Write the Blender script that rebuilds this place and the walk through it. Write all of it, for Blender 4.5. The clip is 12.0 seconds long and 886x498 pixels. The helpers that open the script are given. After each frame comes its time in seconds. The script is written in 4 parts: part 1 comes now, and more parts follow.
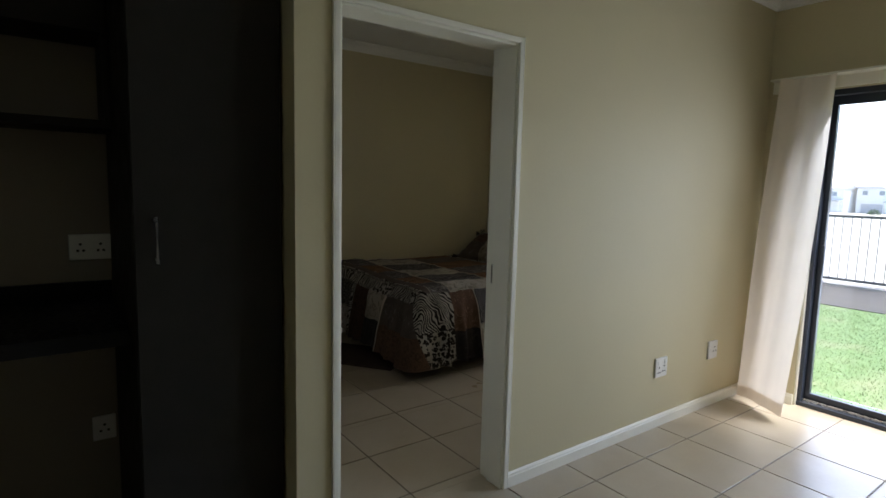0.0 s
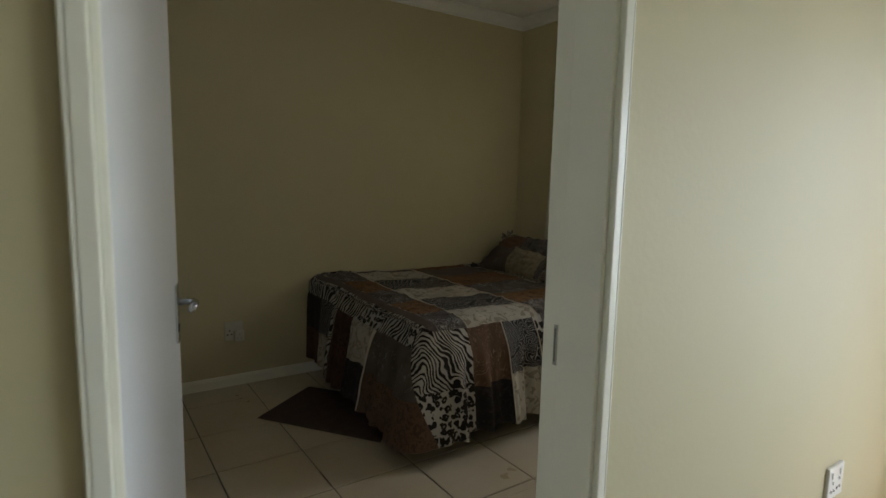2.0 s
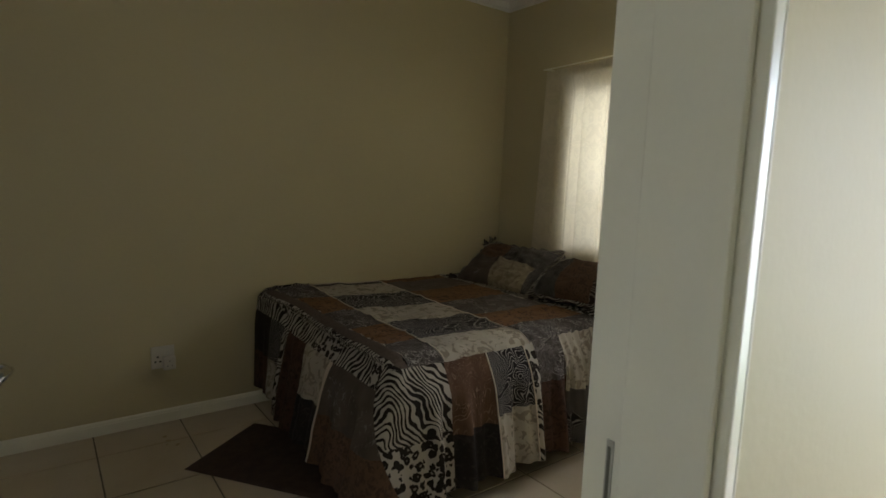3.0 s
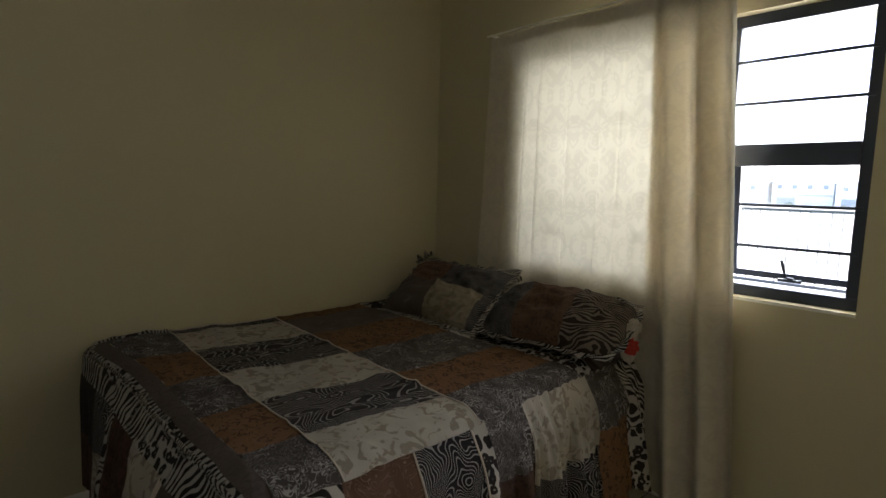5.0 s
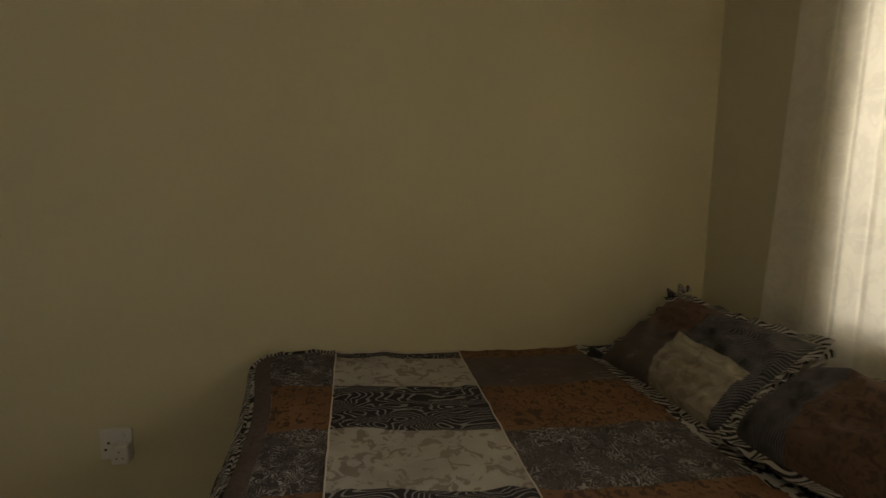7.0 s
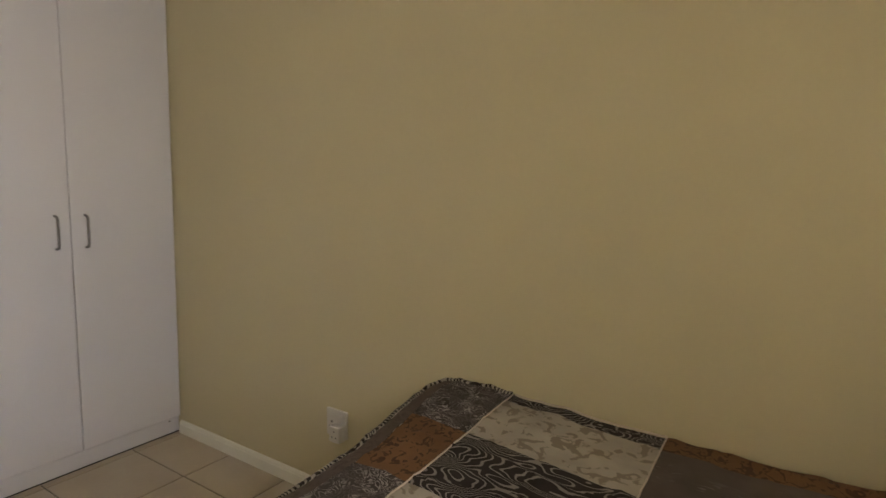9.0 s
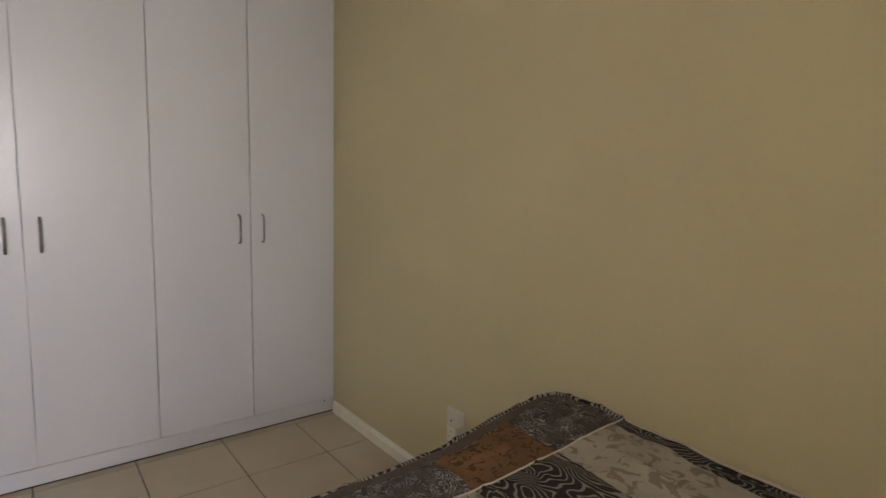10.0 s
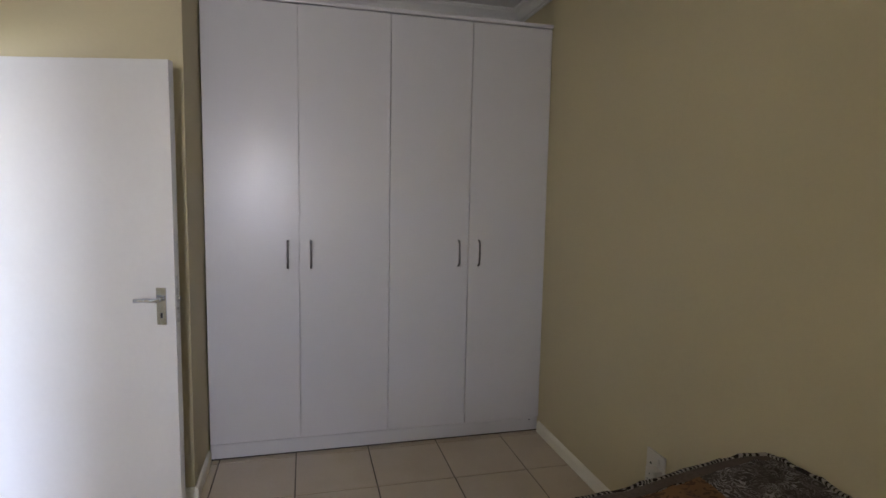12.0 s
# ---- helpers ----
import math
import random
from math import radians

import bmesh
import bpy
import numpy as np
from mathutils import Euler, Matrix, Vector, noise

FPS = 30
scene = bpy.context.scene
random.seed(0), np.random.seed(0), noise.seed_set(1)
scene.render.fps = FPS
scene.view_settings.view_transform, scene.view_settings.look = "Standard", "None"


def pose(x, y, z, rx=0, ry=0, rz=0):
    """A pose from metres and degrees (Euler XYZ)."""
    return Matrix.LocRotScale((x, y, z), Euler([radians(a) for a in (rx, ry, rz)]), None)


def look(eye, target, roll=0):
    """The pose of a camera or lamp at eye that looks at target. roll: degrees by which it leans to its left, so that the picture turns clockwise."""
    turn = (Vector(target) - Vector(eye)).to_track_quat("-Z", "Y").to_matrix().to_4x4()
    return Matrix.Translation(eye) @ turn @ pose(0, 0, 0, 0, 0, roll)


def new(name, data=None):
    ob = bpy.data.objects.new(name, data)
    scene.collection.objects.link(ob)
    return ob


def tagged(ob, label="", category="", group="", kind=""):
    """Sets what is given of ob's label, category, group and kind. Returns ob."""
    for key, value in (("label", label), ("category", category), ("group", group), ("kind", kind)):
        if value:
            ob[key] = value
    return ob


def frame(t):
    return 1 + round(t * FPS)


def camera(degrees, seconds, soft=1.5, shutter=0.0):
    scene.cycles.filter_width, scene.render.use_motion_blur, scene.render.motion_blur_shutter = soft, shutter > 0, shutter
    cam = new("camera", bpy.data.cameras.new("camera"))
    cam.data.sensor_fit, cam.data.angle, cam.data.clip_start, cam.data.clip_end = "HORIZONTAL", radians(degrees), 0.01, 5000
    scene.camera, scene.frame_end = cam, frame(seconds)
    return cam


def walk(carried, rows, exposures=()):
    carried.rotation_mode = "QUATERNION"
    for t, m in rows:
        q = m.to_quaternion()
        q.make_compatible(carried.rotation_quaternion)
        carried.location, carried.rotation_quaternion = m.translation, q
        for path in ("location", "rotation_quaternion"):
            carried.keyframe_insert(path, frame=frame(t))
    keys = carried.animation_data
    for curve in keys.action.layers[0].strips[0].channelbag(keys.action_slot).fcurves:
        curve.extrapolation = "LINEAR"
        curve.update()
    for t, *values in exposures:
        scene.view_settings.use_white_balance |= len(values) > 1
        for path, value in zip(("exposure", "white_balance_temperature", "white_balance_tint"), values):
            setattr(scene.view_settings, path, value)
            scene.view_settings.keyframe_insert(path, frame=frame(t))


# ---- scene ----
cam = camera(78.5, 12.0, 1.5, 0.3)
PATH = [
    (0.0, look((-1.71, -1.79, 1.415), (-0.538, -0.185, 1.192), 1.4)),
    (0.5, look((-1.478, -1.559, 1.409), (-0.336, 0.066, 1.174), 1.3)),
    (1.0, look((-1.259, -1.292, 1.4), (-0.138, 0.347, 1.165), 1.4)),
    (1.5, look((-1.067, -0.992, 1.384), (0.04, 0.657, 1.144), 1.4)),
    (2.0, look((-0.889, -0.7, 1.372), (0.226, 0.942, 1.125), 1.3)),
    (2.5, look((-0.711, -0.458, 1.382), (0.428, 1.168, 1.135), 1.6)),
    (3.0, look((-0.575, -0.255, 1.372), (0.614, 1.335, 1.125), 2.1)),
    (5.0, look((0.061, 0.387, 1.37), (1.41, 1.844, 1.133), 1.3)),
    (5.5, look((0.188, 0.521, 1.367), (1.445, 2.058, 1.126), 1.3)),
    (6.0, look((0.359, 0.643, 1.352), (1.345, 2.368, 1.128), 0.9)),
    (6.5, look((0.613, 0.726, 1.384), (1.272, 2.598, 1.132), 0.9)),
    (7.0, look((0.833, 0.789, 1.4), (1.156, 2.745, 1.136), 0.8)),
    (7.5, look((1.044, 0.881, 1.444), (0.98, 2.86, 1.16), 0.6)),
    (9.5, look((1.598, 1.384, 1.412), (0.264, 2.855, 1.176), 1.6)),
    (10.0, look((1.676, 1.462, 1.414), (0.112, 2.686, 1.176), 1.4)),
    (10.5, look((1.72, 1.489, 1.408), (0.006, 2.492, 1.172), 1.4)),
    (11.0, look((1.76, 1.504, 1.432), (-0.055, 2.311, 1.194), 1.0)),
    (11.5, look((1.805, 1.503, 1.474), (-0.082, 2.124, 1.246), 1.1)),
    (12.0, look((1.822, 1.497, 1.496), (-0.106, 1.989, 1.295), 1.1)),
]
EXPOSURES = [(0.0, 1.7, 5900, 15), (0.7, 1.85, 6000, 15), (1.5, 2.25, 6150, 14), (2.2, 2.38, 6100, 11), (3.0, 2.55, 6250, 14), (5.0, 2.42, 5900, 16), (5.5, 2.26, 5900, 15), (6.0, 2.34, 6000, 17),
             (7.0, 2.85, 6800, 18), (7.7, 3.3, 7000, 20), (9.3, 4.06, 6450, 25), (10.5, 3.9, 6150, 24), (11.2, 3.82, 6050, 25), (12.0, 3.36, 5900, 25)]
walk(cam, PATH, EXPOSURES)


# ---- world and light ----
world = bpy.data.worlds.new("overcast_sky")
scene.world = world
world.use_nodes = True
wn = world.node_tree.nodes
sky = wn.new("ShaderNodeTexSky")
sky.sky_type = "NISHITA"
sky.sun_disc = False
sky.sun_elevation = radians(50)
sky.sun_rotation = radians(60)
sky.dust_density = 1.0
sky.air_density = 1.0
wn["Background"].inputs["Strength"].default_value = 0.15
world.node_tree.links.new(sky.outputs[0], wn["Background"].inputs["Color"])
sun = new("sun", bpy.data.lights.new("sun", "SUN"))
sun.data.energy, sun.data.angle, sun.data.color = 2.8, radians(25), (1.0, 0.96, 0.9)
sun.matrix_world = look((0, 0, 20), (-6, 9, 0))


def sky_lamp(name, x, y, z, dy, dz, power, colour, fall=0.25):
    lamp = new(name, bpy.data.lights.new(name, "AREA"))
    lamp.data.shape, lamp.data.size, lamp.data.size_y = "RECTANGLE", dy, dz
    lamp.data.energy, lamp.data.color = power, colour
    lamp.matrix_world = look((x, y, z), (x - 1, y, z - fall))


sky_lamp("daylight_sliding_door", 2.62, -1.45, 1.05, 2.1, 1.9, 11.5, (0.88, 0.94, 1.0), 0.5)
sky_lamp("daylight_bedroom_window", 2.69, 1.51, 1.53, 1.52, 1.12, 15.5, (1.0, 0.985, 0.93), 0.45)


# ---- materials ----
class Mat:
    def __init__(self, name, rough=0.6, metal=0.0, spec=0.5):
        self.m = bpy.data.materials.new(name)
        self.m.use_nodes = True
        self.t = self.m.node_tree
        self.b = self.t.nodes["Principled BSDF"]
        self.b.inputs["Roughness"].default_value = rough
        self.b.inputs["Metallic"].default_value = metal
        self.b.inputs["Specular IOR Level"].default_value = spec
        self.co = self.t.nodes.new("ShaderNodeTexCoord").outputs["Object"]

    def node(self, kind, **values):
        n = self.t.nodes.new(kind)
        for k, v in values.items():
            n.inputs[k].default_value = v
        return n

    def link(self, a, b):
        self.t.links.new(a, b)

    def place(self, scale=(1, 1, 1), turn=(0, 0, 0)):
        n = self.t.nodes.new("ShaderNodeMapping")
        n.inputs["Scale"].default_value = scale
        n.inputs["Rotation"].default_value = turn
        self.link(self.co, n.inputs["Vector"])
        return n.outputs[0]

    def noise(self, scale, detail=4.0, distortion=0.0, at=None):
        n = self.node("ShaderNodeTexNoise", Scale=scale, Detail=detail, Distortion=distortion)
        self.link(at or self.co, n.inputs["Vector"])
        return n.outputs["Fac"]

    def ramp(self, fac, stops):
        n = self.t.nodes.new("ShaderNodeValToRGB")
        e = n.color_ramp.elements
        while len(e) < len(stops):
            e.new(0.5)
        for s, (p, c) in zip(e, stops):
            s.position = p
            s.color = (*c, 1) if not isinstance(c, float) else (c, c, c, 1)
        self.link(fac, n.inputs["Fac"])
        return n.outputs["Color"]

    def mix(self, fac, a, b, kind="MIX"):
        n = self.t.nodes.new("ShaderNodeMix")
        n.data_type, n.blend_type = "RGBA", kind
        for s, v in ((n.inputs[0], fac), (n.inputs[6], a), (n.inputs[7], b)):
            if isinstance(v, tuple):
                s.default_value = (*v, 1)
            elif isinstance(v, (int, float)):
                s.default_value = v
            else:
                self.link(v, s)
        return n.outputs[2]

    def math(self, op, a, b=0.0):
        n = self.t.nodes.new("ShaderNodeMath")
        n.operation = op
        for s, v in ((n.inputs[0], a), (n.inputs[1], b)):
            if isinstance(v, (int, float)):
                s.default_value = v
            else:
                self.link(v, s)
        return n.outputs[0]

    def base(self, colour):
        if isinstance(colour, tuple):
            self.b.inputs["Base Color"].default_value = (*colour, 1)
        else:
            self.link(colour, self.b.inputs["Base Color"])
        return self

    def rough(self, value):
        self.link(value, self.b.inputs["Roughness"])
        return self

    def bump(self, height, strength=0.2, distance=0.01):
        n = self.node("ShaderNodeBump", Strength=strength, Distance=distance)
        self.link(height, n.inputs["Height"])
        self.link(n.outputs[0], self.b.inputs["Normal"])
        return self


def scaled(c, k):
    return tuple(min(1.0, v * k) for v in c)


def plain(name, colour, rough=0.6, metal=0.0, vary=0.08, scale=6.0, bump=0.0, grain=120.0, spec=0.5):
    """A surface of one paint or stuff, uneven at two scales."""
    m = Mat(name, rough, metal, spec)
    big, fine = m.noise(scale, 3), m.noise(grain, 2)
    c = m.ramp(big, [(0.3, scaled(colour, 1 - vary)), (0.7, scaled(colour, 1 + vary))])
    c = m.mix(0.25, c, m.ramp(fine, [(0.3, scaled(colour, 1 - vary)), (0.7, scaled(colour, 1 + vary))]))
    m.base(c)
    m.rough(m.ramp(big, [(0.3, max(0.02, rough - vary * 0.6)), (0.7, min(1.0, rough + vary * 0.6))]))
    if bump:
        m.bump(fine, bump, 0.004)
    return m.m


WALL = plain("painted_plaster_wall", (0.55, 0.49, 0.305), 0.62, vary=0.03, scale=1.6, bump=0.12, grain=60)
# Beige wall paint darkened: the dim kitchen recess is put into the colour.
SHADED_WALL = plain("shaded_wall_paint", (0.24, 0.21, 0.165), 0.6, vary=0.04, scale=1.6, bump=0.12, grain=60)
CEILING = plain("white_ceiling_paint", (0.78, 0.78, 0.75), 0.8, vary=0.02, scale=2, bump=0.05)
WHITE = plain("white_gloss_paint", (0.80, 0.785, 0.675), 0.32, vary=0.03, scale=5, bump=0.03)
DOORWHITE = plain("white_door_paint", (0.66, 0.66, 0.645), 0.38, vary=0.04, scale=2.2, bump=0.05, grain=40)
MELAMINE = plain("white_melamine", (0.62, 0.62, 0.64), 0.30, vary=0.015, scale=3, bump=0.015, grain=200)
# Darker copy of the white plastic: weak light by the bed put into its colour.
DIM_PLASTIC = plain("dimmed_white_plastic", (0.60, 0.575, 0.52), 0.4, vary=0.04)
PLASTIC = plain("white_plastic", (0.7, 0.69, 0.66), 0.3, vary=0.01)
HOLE = plain("dark_hole", (0.02, 0.02, 0.02), 0.7)
CHARCOAL = plain("charcoal_aluminium", (0.034, 0.042, 0.058), 0.38, 0.2, vary=0.06, scale=20)
STEEL = plain("brushed_steel", (0.55, 0.55, 0.55), 0.28, 1.0, vary=0.06, scale=40)
HANDLE = plain("dull_handle_metal", (0.22, 0.215, 0.21), 0.38, 0.9, vary=0.06, scale=40)
CHROME = plain("chrome", (0.60, 0.63, 0.68), 0.18, 1.0, vary=0.03, scale=30)
BRASS = plain("dull_strike_metal", (0.45, 0.44, 0.38), 0.45, 1.0, vary=0.1, scale=60)
DULL = plain("shadowed_latch_metal", (0.16, 0.155, 0.13), 0.6, 0.5)
GROUT = plain("grey_grout", (0.13, 0.115, 0.095), 0.9, vary=0.15, scale=10)
ESPRESSO = plain("espresso_melamine", (0.025, 0.023, 0.019), 0.65, vary=0.15, scale=12, spec=0.1)
COUNTER = plain("black_stone_counter", (0.009, 0.009, 0.009), 0.45, vary=0.3, scale=60, spec=0.15)
MATTRESS = plain("beige_ticking", (0.42, 0.38, 0.32), 0.9)
BEDBASE = plain("dark_bed_base_cloth", (0.06, 0.05, 0.045), 0.95, vary=0.1, scale=30, bump=0.2)
MAT_BROWN = plain("brown_pile_rug", (0.075, 0.052, 0.043), 1.0, vary=0.25, scale=25, bump=0.9, grain=220, spec=0.1)
LINEN = plain("white_linen", (0.45, 0.39, 0.30), 0.9, vary=0.08, scale=20)
PIPING = plain("cream_piping", (0.55, 0.47, 0.38), 0.9)
CONCRETE = plain("pale_concrete", (0.42, 0.38, 0.32), 0.9, vary=0.15, scale=3, bump=0.3, grain=30)
SOIL = plain("grey_brown_soil", (0.10, 0.09, 0.072), 1.0, vary=0.25, scale=3, bump=0.5, grain=20)
FENCE = plain("grey_fence_paint", (0.08, 0.08, 0.085), 0.5)
ROOF = plain("grey_roof_sheet", (0.48, 0.48, 0.49), 0.6, vary=0.08, scale=1)
RENDERED = plain("pale_house_render", (0.78, 0.77, 0.74), 0.85, vary=0.04, scale=0.5)
DARKGLASS = plain("house_glass", (0.30, 0.33, 0.36), 0.15)
RED = plain("red_cloth", (0.45, 0.03, 0.02), 0.8)
SHRUB = plain("shrub_leaf", (0.13, 0.17, 0.10), 0.7, vary=0.3, scale=4)


def tile_material():
    m = Mat("cream_ceramic_tile", 0.22, 0.0, 0.75)
    info = m.t.nodes.new("ShaderNodeObjectInfo").outputs["Random"]
    geo = m.t.nodes.new("ShaderNodeNewGeometry").outputs["Position"]
    cloud, fine = m.noise(3.2, 3, 0.0, geo), m.noise(60, 3, 0, geo)
    c = m.ramp(cloud, [(0.3, (0.43, 0.342, 0.212)), (0.7, (0.56, 0.485, 0.365))])
    c = m.mix(0.25, c, m.ramp(fine, [(0.3, (0.44, 0.37, 0.26)), (0.7, (0.55, 0.475, 0.355))]))
    c = m.mix(0.35, c, m.ramp(info, [(0.0, (0.46, 0.395, 0.295)), (1.0, (0.52, 0.45, 0.345))]))
    m.base(c).rough(m.ramp(cloud, [(0.2, 0.27), (0.8, 0.30)])).bump(fine, 0.05, 0.002)
    return m.m


TILE = tile_material()


def lined(name, ground, line, scale, count, width, stretch, distortion, share=1.0):
    """Cloth printed with fine flowing contour lines."""
    m = Mat(name, 0.9, spec=0.15)
    at = m.place(stretch)
    n = m.noise(scale, 1.5, distortion, at)
    wave = m.math("FRACT", m.math("MULTIPLY", n, count))
    on = m.ramp(m.math("ABSOLUTE", m.math("SUBTRACT", wave, 0.5)), [(0.0, 1.0), (width, 1.0), (width + 0.06, 0.0)])
    if share < 1:
        gate = m.ramp(m.noise(scale * 0.6, 2), [(0.42, share * 0.4), (0.58, 1.0)])
        on = m.mix(1.0, on, gate, "MULTIPLY")
    soft = m.noise(14, 3)
    g = m.ramp(soft, [(0.3, scaled(ground, 0.8)), (0.7, scaled(ground, 1.2))])
    m.base(m.mix(on, g, line)).bump(m.noise(90, 2), 0.25, 0.003)
    return m.m


def blotched(name, ground, mark, scale, low, high, stretch=(1, 1, 1)):
    """Cloth printed with loose flecks or sprays."""
    m = Mat(name, 0.9, spec=0.15)
    n = m.noise(scale, 2.5, 1.4, m.place(stretch))
    on = m.ramp(n, [(low, 0.0), (high, 1.0)])
    g = m.ramp(m.noise(7, 3), [(0.3, scaled(ground, 0.85)), (0.7, scaled(ground, 1.15))])
    m.base(m.mix(on, g, mark)).bump(m.noise(90, 2), 0.25, 0.003)
    return m.m


INK, HIDE = (0.022, 0.018, 0.016), (0.40, 0.37, 0.32)


def stripes(m, turn, period, bend, black):
    """Tapering animal stripes: 1 where the cloth is pale."""
    at = m.place((1, 1, 1), turn)
    wander = m.node("ShaderNodeTexNoise", Scale=8.5, Detail=1.2)
    m.link(at, wander.inputs["Vector"])
    shift = m.t.nodes.new("ShaderNodeVectorMath")
    shift.operation = "SCALE"
    shift.inputs["Scale"].default_value = bend
    m.link(wander.outputs["Color"], shift.inputs[0])
    moved = m.t.nodes.new("ShaderNodeVectorMath")
    m.link(at, moved.inputs[0])
    m.link(shift.outputs[0], moved.inputs[1])
    w = m.node("ShaderNodeTexWave", Scale=0.314 / period, Distortion=0.0)
    m.link(moved.outputs[0], w.inputs["Vector"])
    taper = m.math("MULTIPLY", m.math("SUBTRACT", m.noise(19, 1.5, 0.4, at), 0.5), 1.7)
    f = m.math("ADD", w.outputs["Fac"], taper)
    return m.ramp(f, [(black - 0.06, 0.0), (black + 0.06, 1.0)])


def rosettes(m, scale):
    """Leopard rosettes: 1 where the cloth is pale, and the rings' inside."""
    warp = m.node("ShaderNodeTexNoise", Scale=22.0, Detail=1.0)
    m.link(m.co, warp.inputs["Vector"])
    at = m.mix(0.035, m.co, warp.outputs["Color"], "ADD")
    v = m.node("ShaderNodeTexVoronoi", Scale=scale, Randomness=0.8)
    m.link(at, v.inputs["Vector"])
    uneven = m.math("MULTIPLY", m.math("SUBTRACT", m.noise(55, 1.0), 0.5), 0.55)
    d = m.math("ADD", v.outputs["Distance"], uneven)
    return m.ramp(d, [(0.10, 0.6), (0.15, 0.0), (0.50, 0.0), (0.55, 1.0)])


def zebra(name, turn, period=0.021, bend=0.13, black=0.54, ink=INK, hide=HIDE):
    m = Mat(name, 0.9, spec=0.15)
    m.base(m.mix(stripes(m, turn, period, bend, black), ink, hide)).bump(m.noise(90, 2), 0.25, 0.003)
    return m.m


def leopard(name, scale=30.0):
    m = Mat(name, 0.9, spec=0.15)
    m.base(m.mix(rosettes(m, scale), INK, HIDE)).bump(m.noise(90, 2), 0.25, 0.003)
    return m.m


def animal(name, turn):
    """Stripes that pass into rosettes and back along a border."""
    m = Mat(name, 0.9, spec=0.15)
    pick = m.ramp(m.noise(3.4, 0.5), [(0.50, 0.0), (0.53, 1.0)])
    on = m.mix(pick, stripes(m, turn, 0.025, 0.10, 0.50), rosettes(m, 30.0))
    m.base(m.mix(on, INK, HIDE)).bump(m.noise(90, 2), 0.25, 0.003)
    return m.m


def faded(name, ground, line, scale, turn=(0, 0, 0), gate_low=0.5):
    """Plain dark cloth with sprays of fine pale strokes here and there."""
    m = Mat(name, 0.9, spec=0.15)
    on = m.ramp(m.math("ADD", m.noise(scale, 1.0, 1.2, m.place((0.45, 1.6, 1), turn)), 0.0), [(0.60, 0.0), (0.66, 1.0)])
    gate = m.ramp(m.noise(5.5, 2), [(gate_low, 0.0), (gate_low + 0.12, 1.0)])
    on = m.mix(1.0, on, gate, "MULTIPLY")
    g = m.ramp(m.noise(8, 4), [(0.3, scaled(ground, 0.78)), (0.7, scaled(ground, 1.22))])
    m.base(m.mix(on, g, line)).bump(m.noise(90, 2), 0.25, 0.003)
    return m.m


GREY_SWIRL = lined("grey_swirl_print", (0.060, 0.051, 0.046), (0.31, 0.29, 0.27), 26, 9, 0.13, (1, 1, 1), 1.0, 0.6)
GREY = faded("grey_print", (0.102, 0.083, 0.069), (0.20, 0.18, 0.16), 40, (0, 0, 0.9), 0.5)
BLACKLINE = lined("black_contour_print", (0.032, 0.028, 0.026), (0.25, 0.232, 0.21), 5.0, 34, 0.10, (0.7, 1.7, 1), 0.25)
FINELINE = lined("black_contour_drop_print", (0.018, 0.016, 0.017), (0.30, 0.28, 0.26), 5.0, 56, 0.10, (1, 1, 1), 0.3)
BLACK = blotched("black_cloth", (0.026, 0.023, 0.022), (0.05, 0.045, 0.04), 30, 0.5, 0.7)
BROWN = blotched("brown_fleck_print", (0.175, 0.094, 0.046), (0.08, 0.044, 0.025), 32, 0.545, 0.575, (1.3, 1, 1))
BROWN_DIM = blotched("faded_brown_print", (0.125, 0.076, 0.05), (0.08, 0.05, 0.036), 40, 0.48, 0.6)
BRANCHED = lined("brown_branched_print", (0.115, 0.066, 0.042), (0.22, 0.15, 0.105), 17.0, 7, 0.05, (1, 1, 0.35), 1.5, 0.6)
DARKBROWN = blotched("dark_brown_print", (0.075, 0.042, 0.03), (0.04, 0.024, 0.018), 26, 0.48, 0.64)
CREAM_DIM = blotched("faded_cream_print", (0.29, 0.25, 0.18), (0.19, 0.155, 0.10), 14, 0.45, 0.65)
CREAM = blotched("cream_floral_print", (0.37, 0.335, 0.275), (0.235, 0.205, 0.16), 21, 0.53, 0.58)
ZEBRA_X = zebra("zebra_print_fold", (0.0, 0.35, -0.6), 0.0185, 0.12, 0.52)
ZEBRA_Y = animal("animal_print_border", (0.3, 0.4, 2.2))
ZEBRA_P = zebra("zebra_print_pillow", (0.1, 0.3, 1.2), 0.0125, 0.09, 0.58, (0.036, 0.027, 0.021), (0.19, 0.155, 0.12))
FINEPILLOW = zebra("fine_lined_pillow_print", (0.1, 0.2, 0.5), 0.006, 0.035, 0.70, (0.040, 0.036, 0.034), (0.15, 0.138, 0.128))
ZEBRA_F = zebra("zebra_print_frill", (0.2, 0.3, 0.9), 0.014, 0.12, 0.52, INK, (0.36, 0.33, 0.28))
LEOPARD = leopard("leopard_print")
BINDING = blotched("plain_grey_brown_binding", (0.11, 0.088, 0.074), (0.09, 0.072, 0.06), 40, 0.45, 0.6)


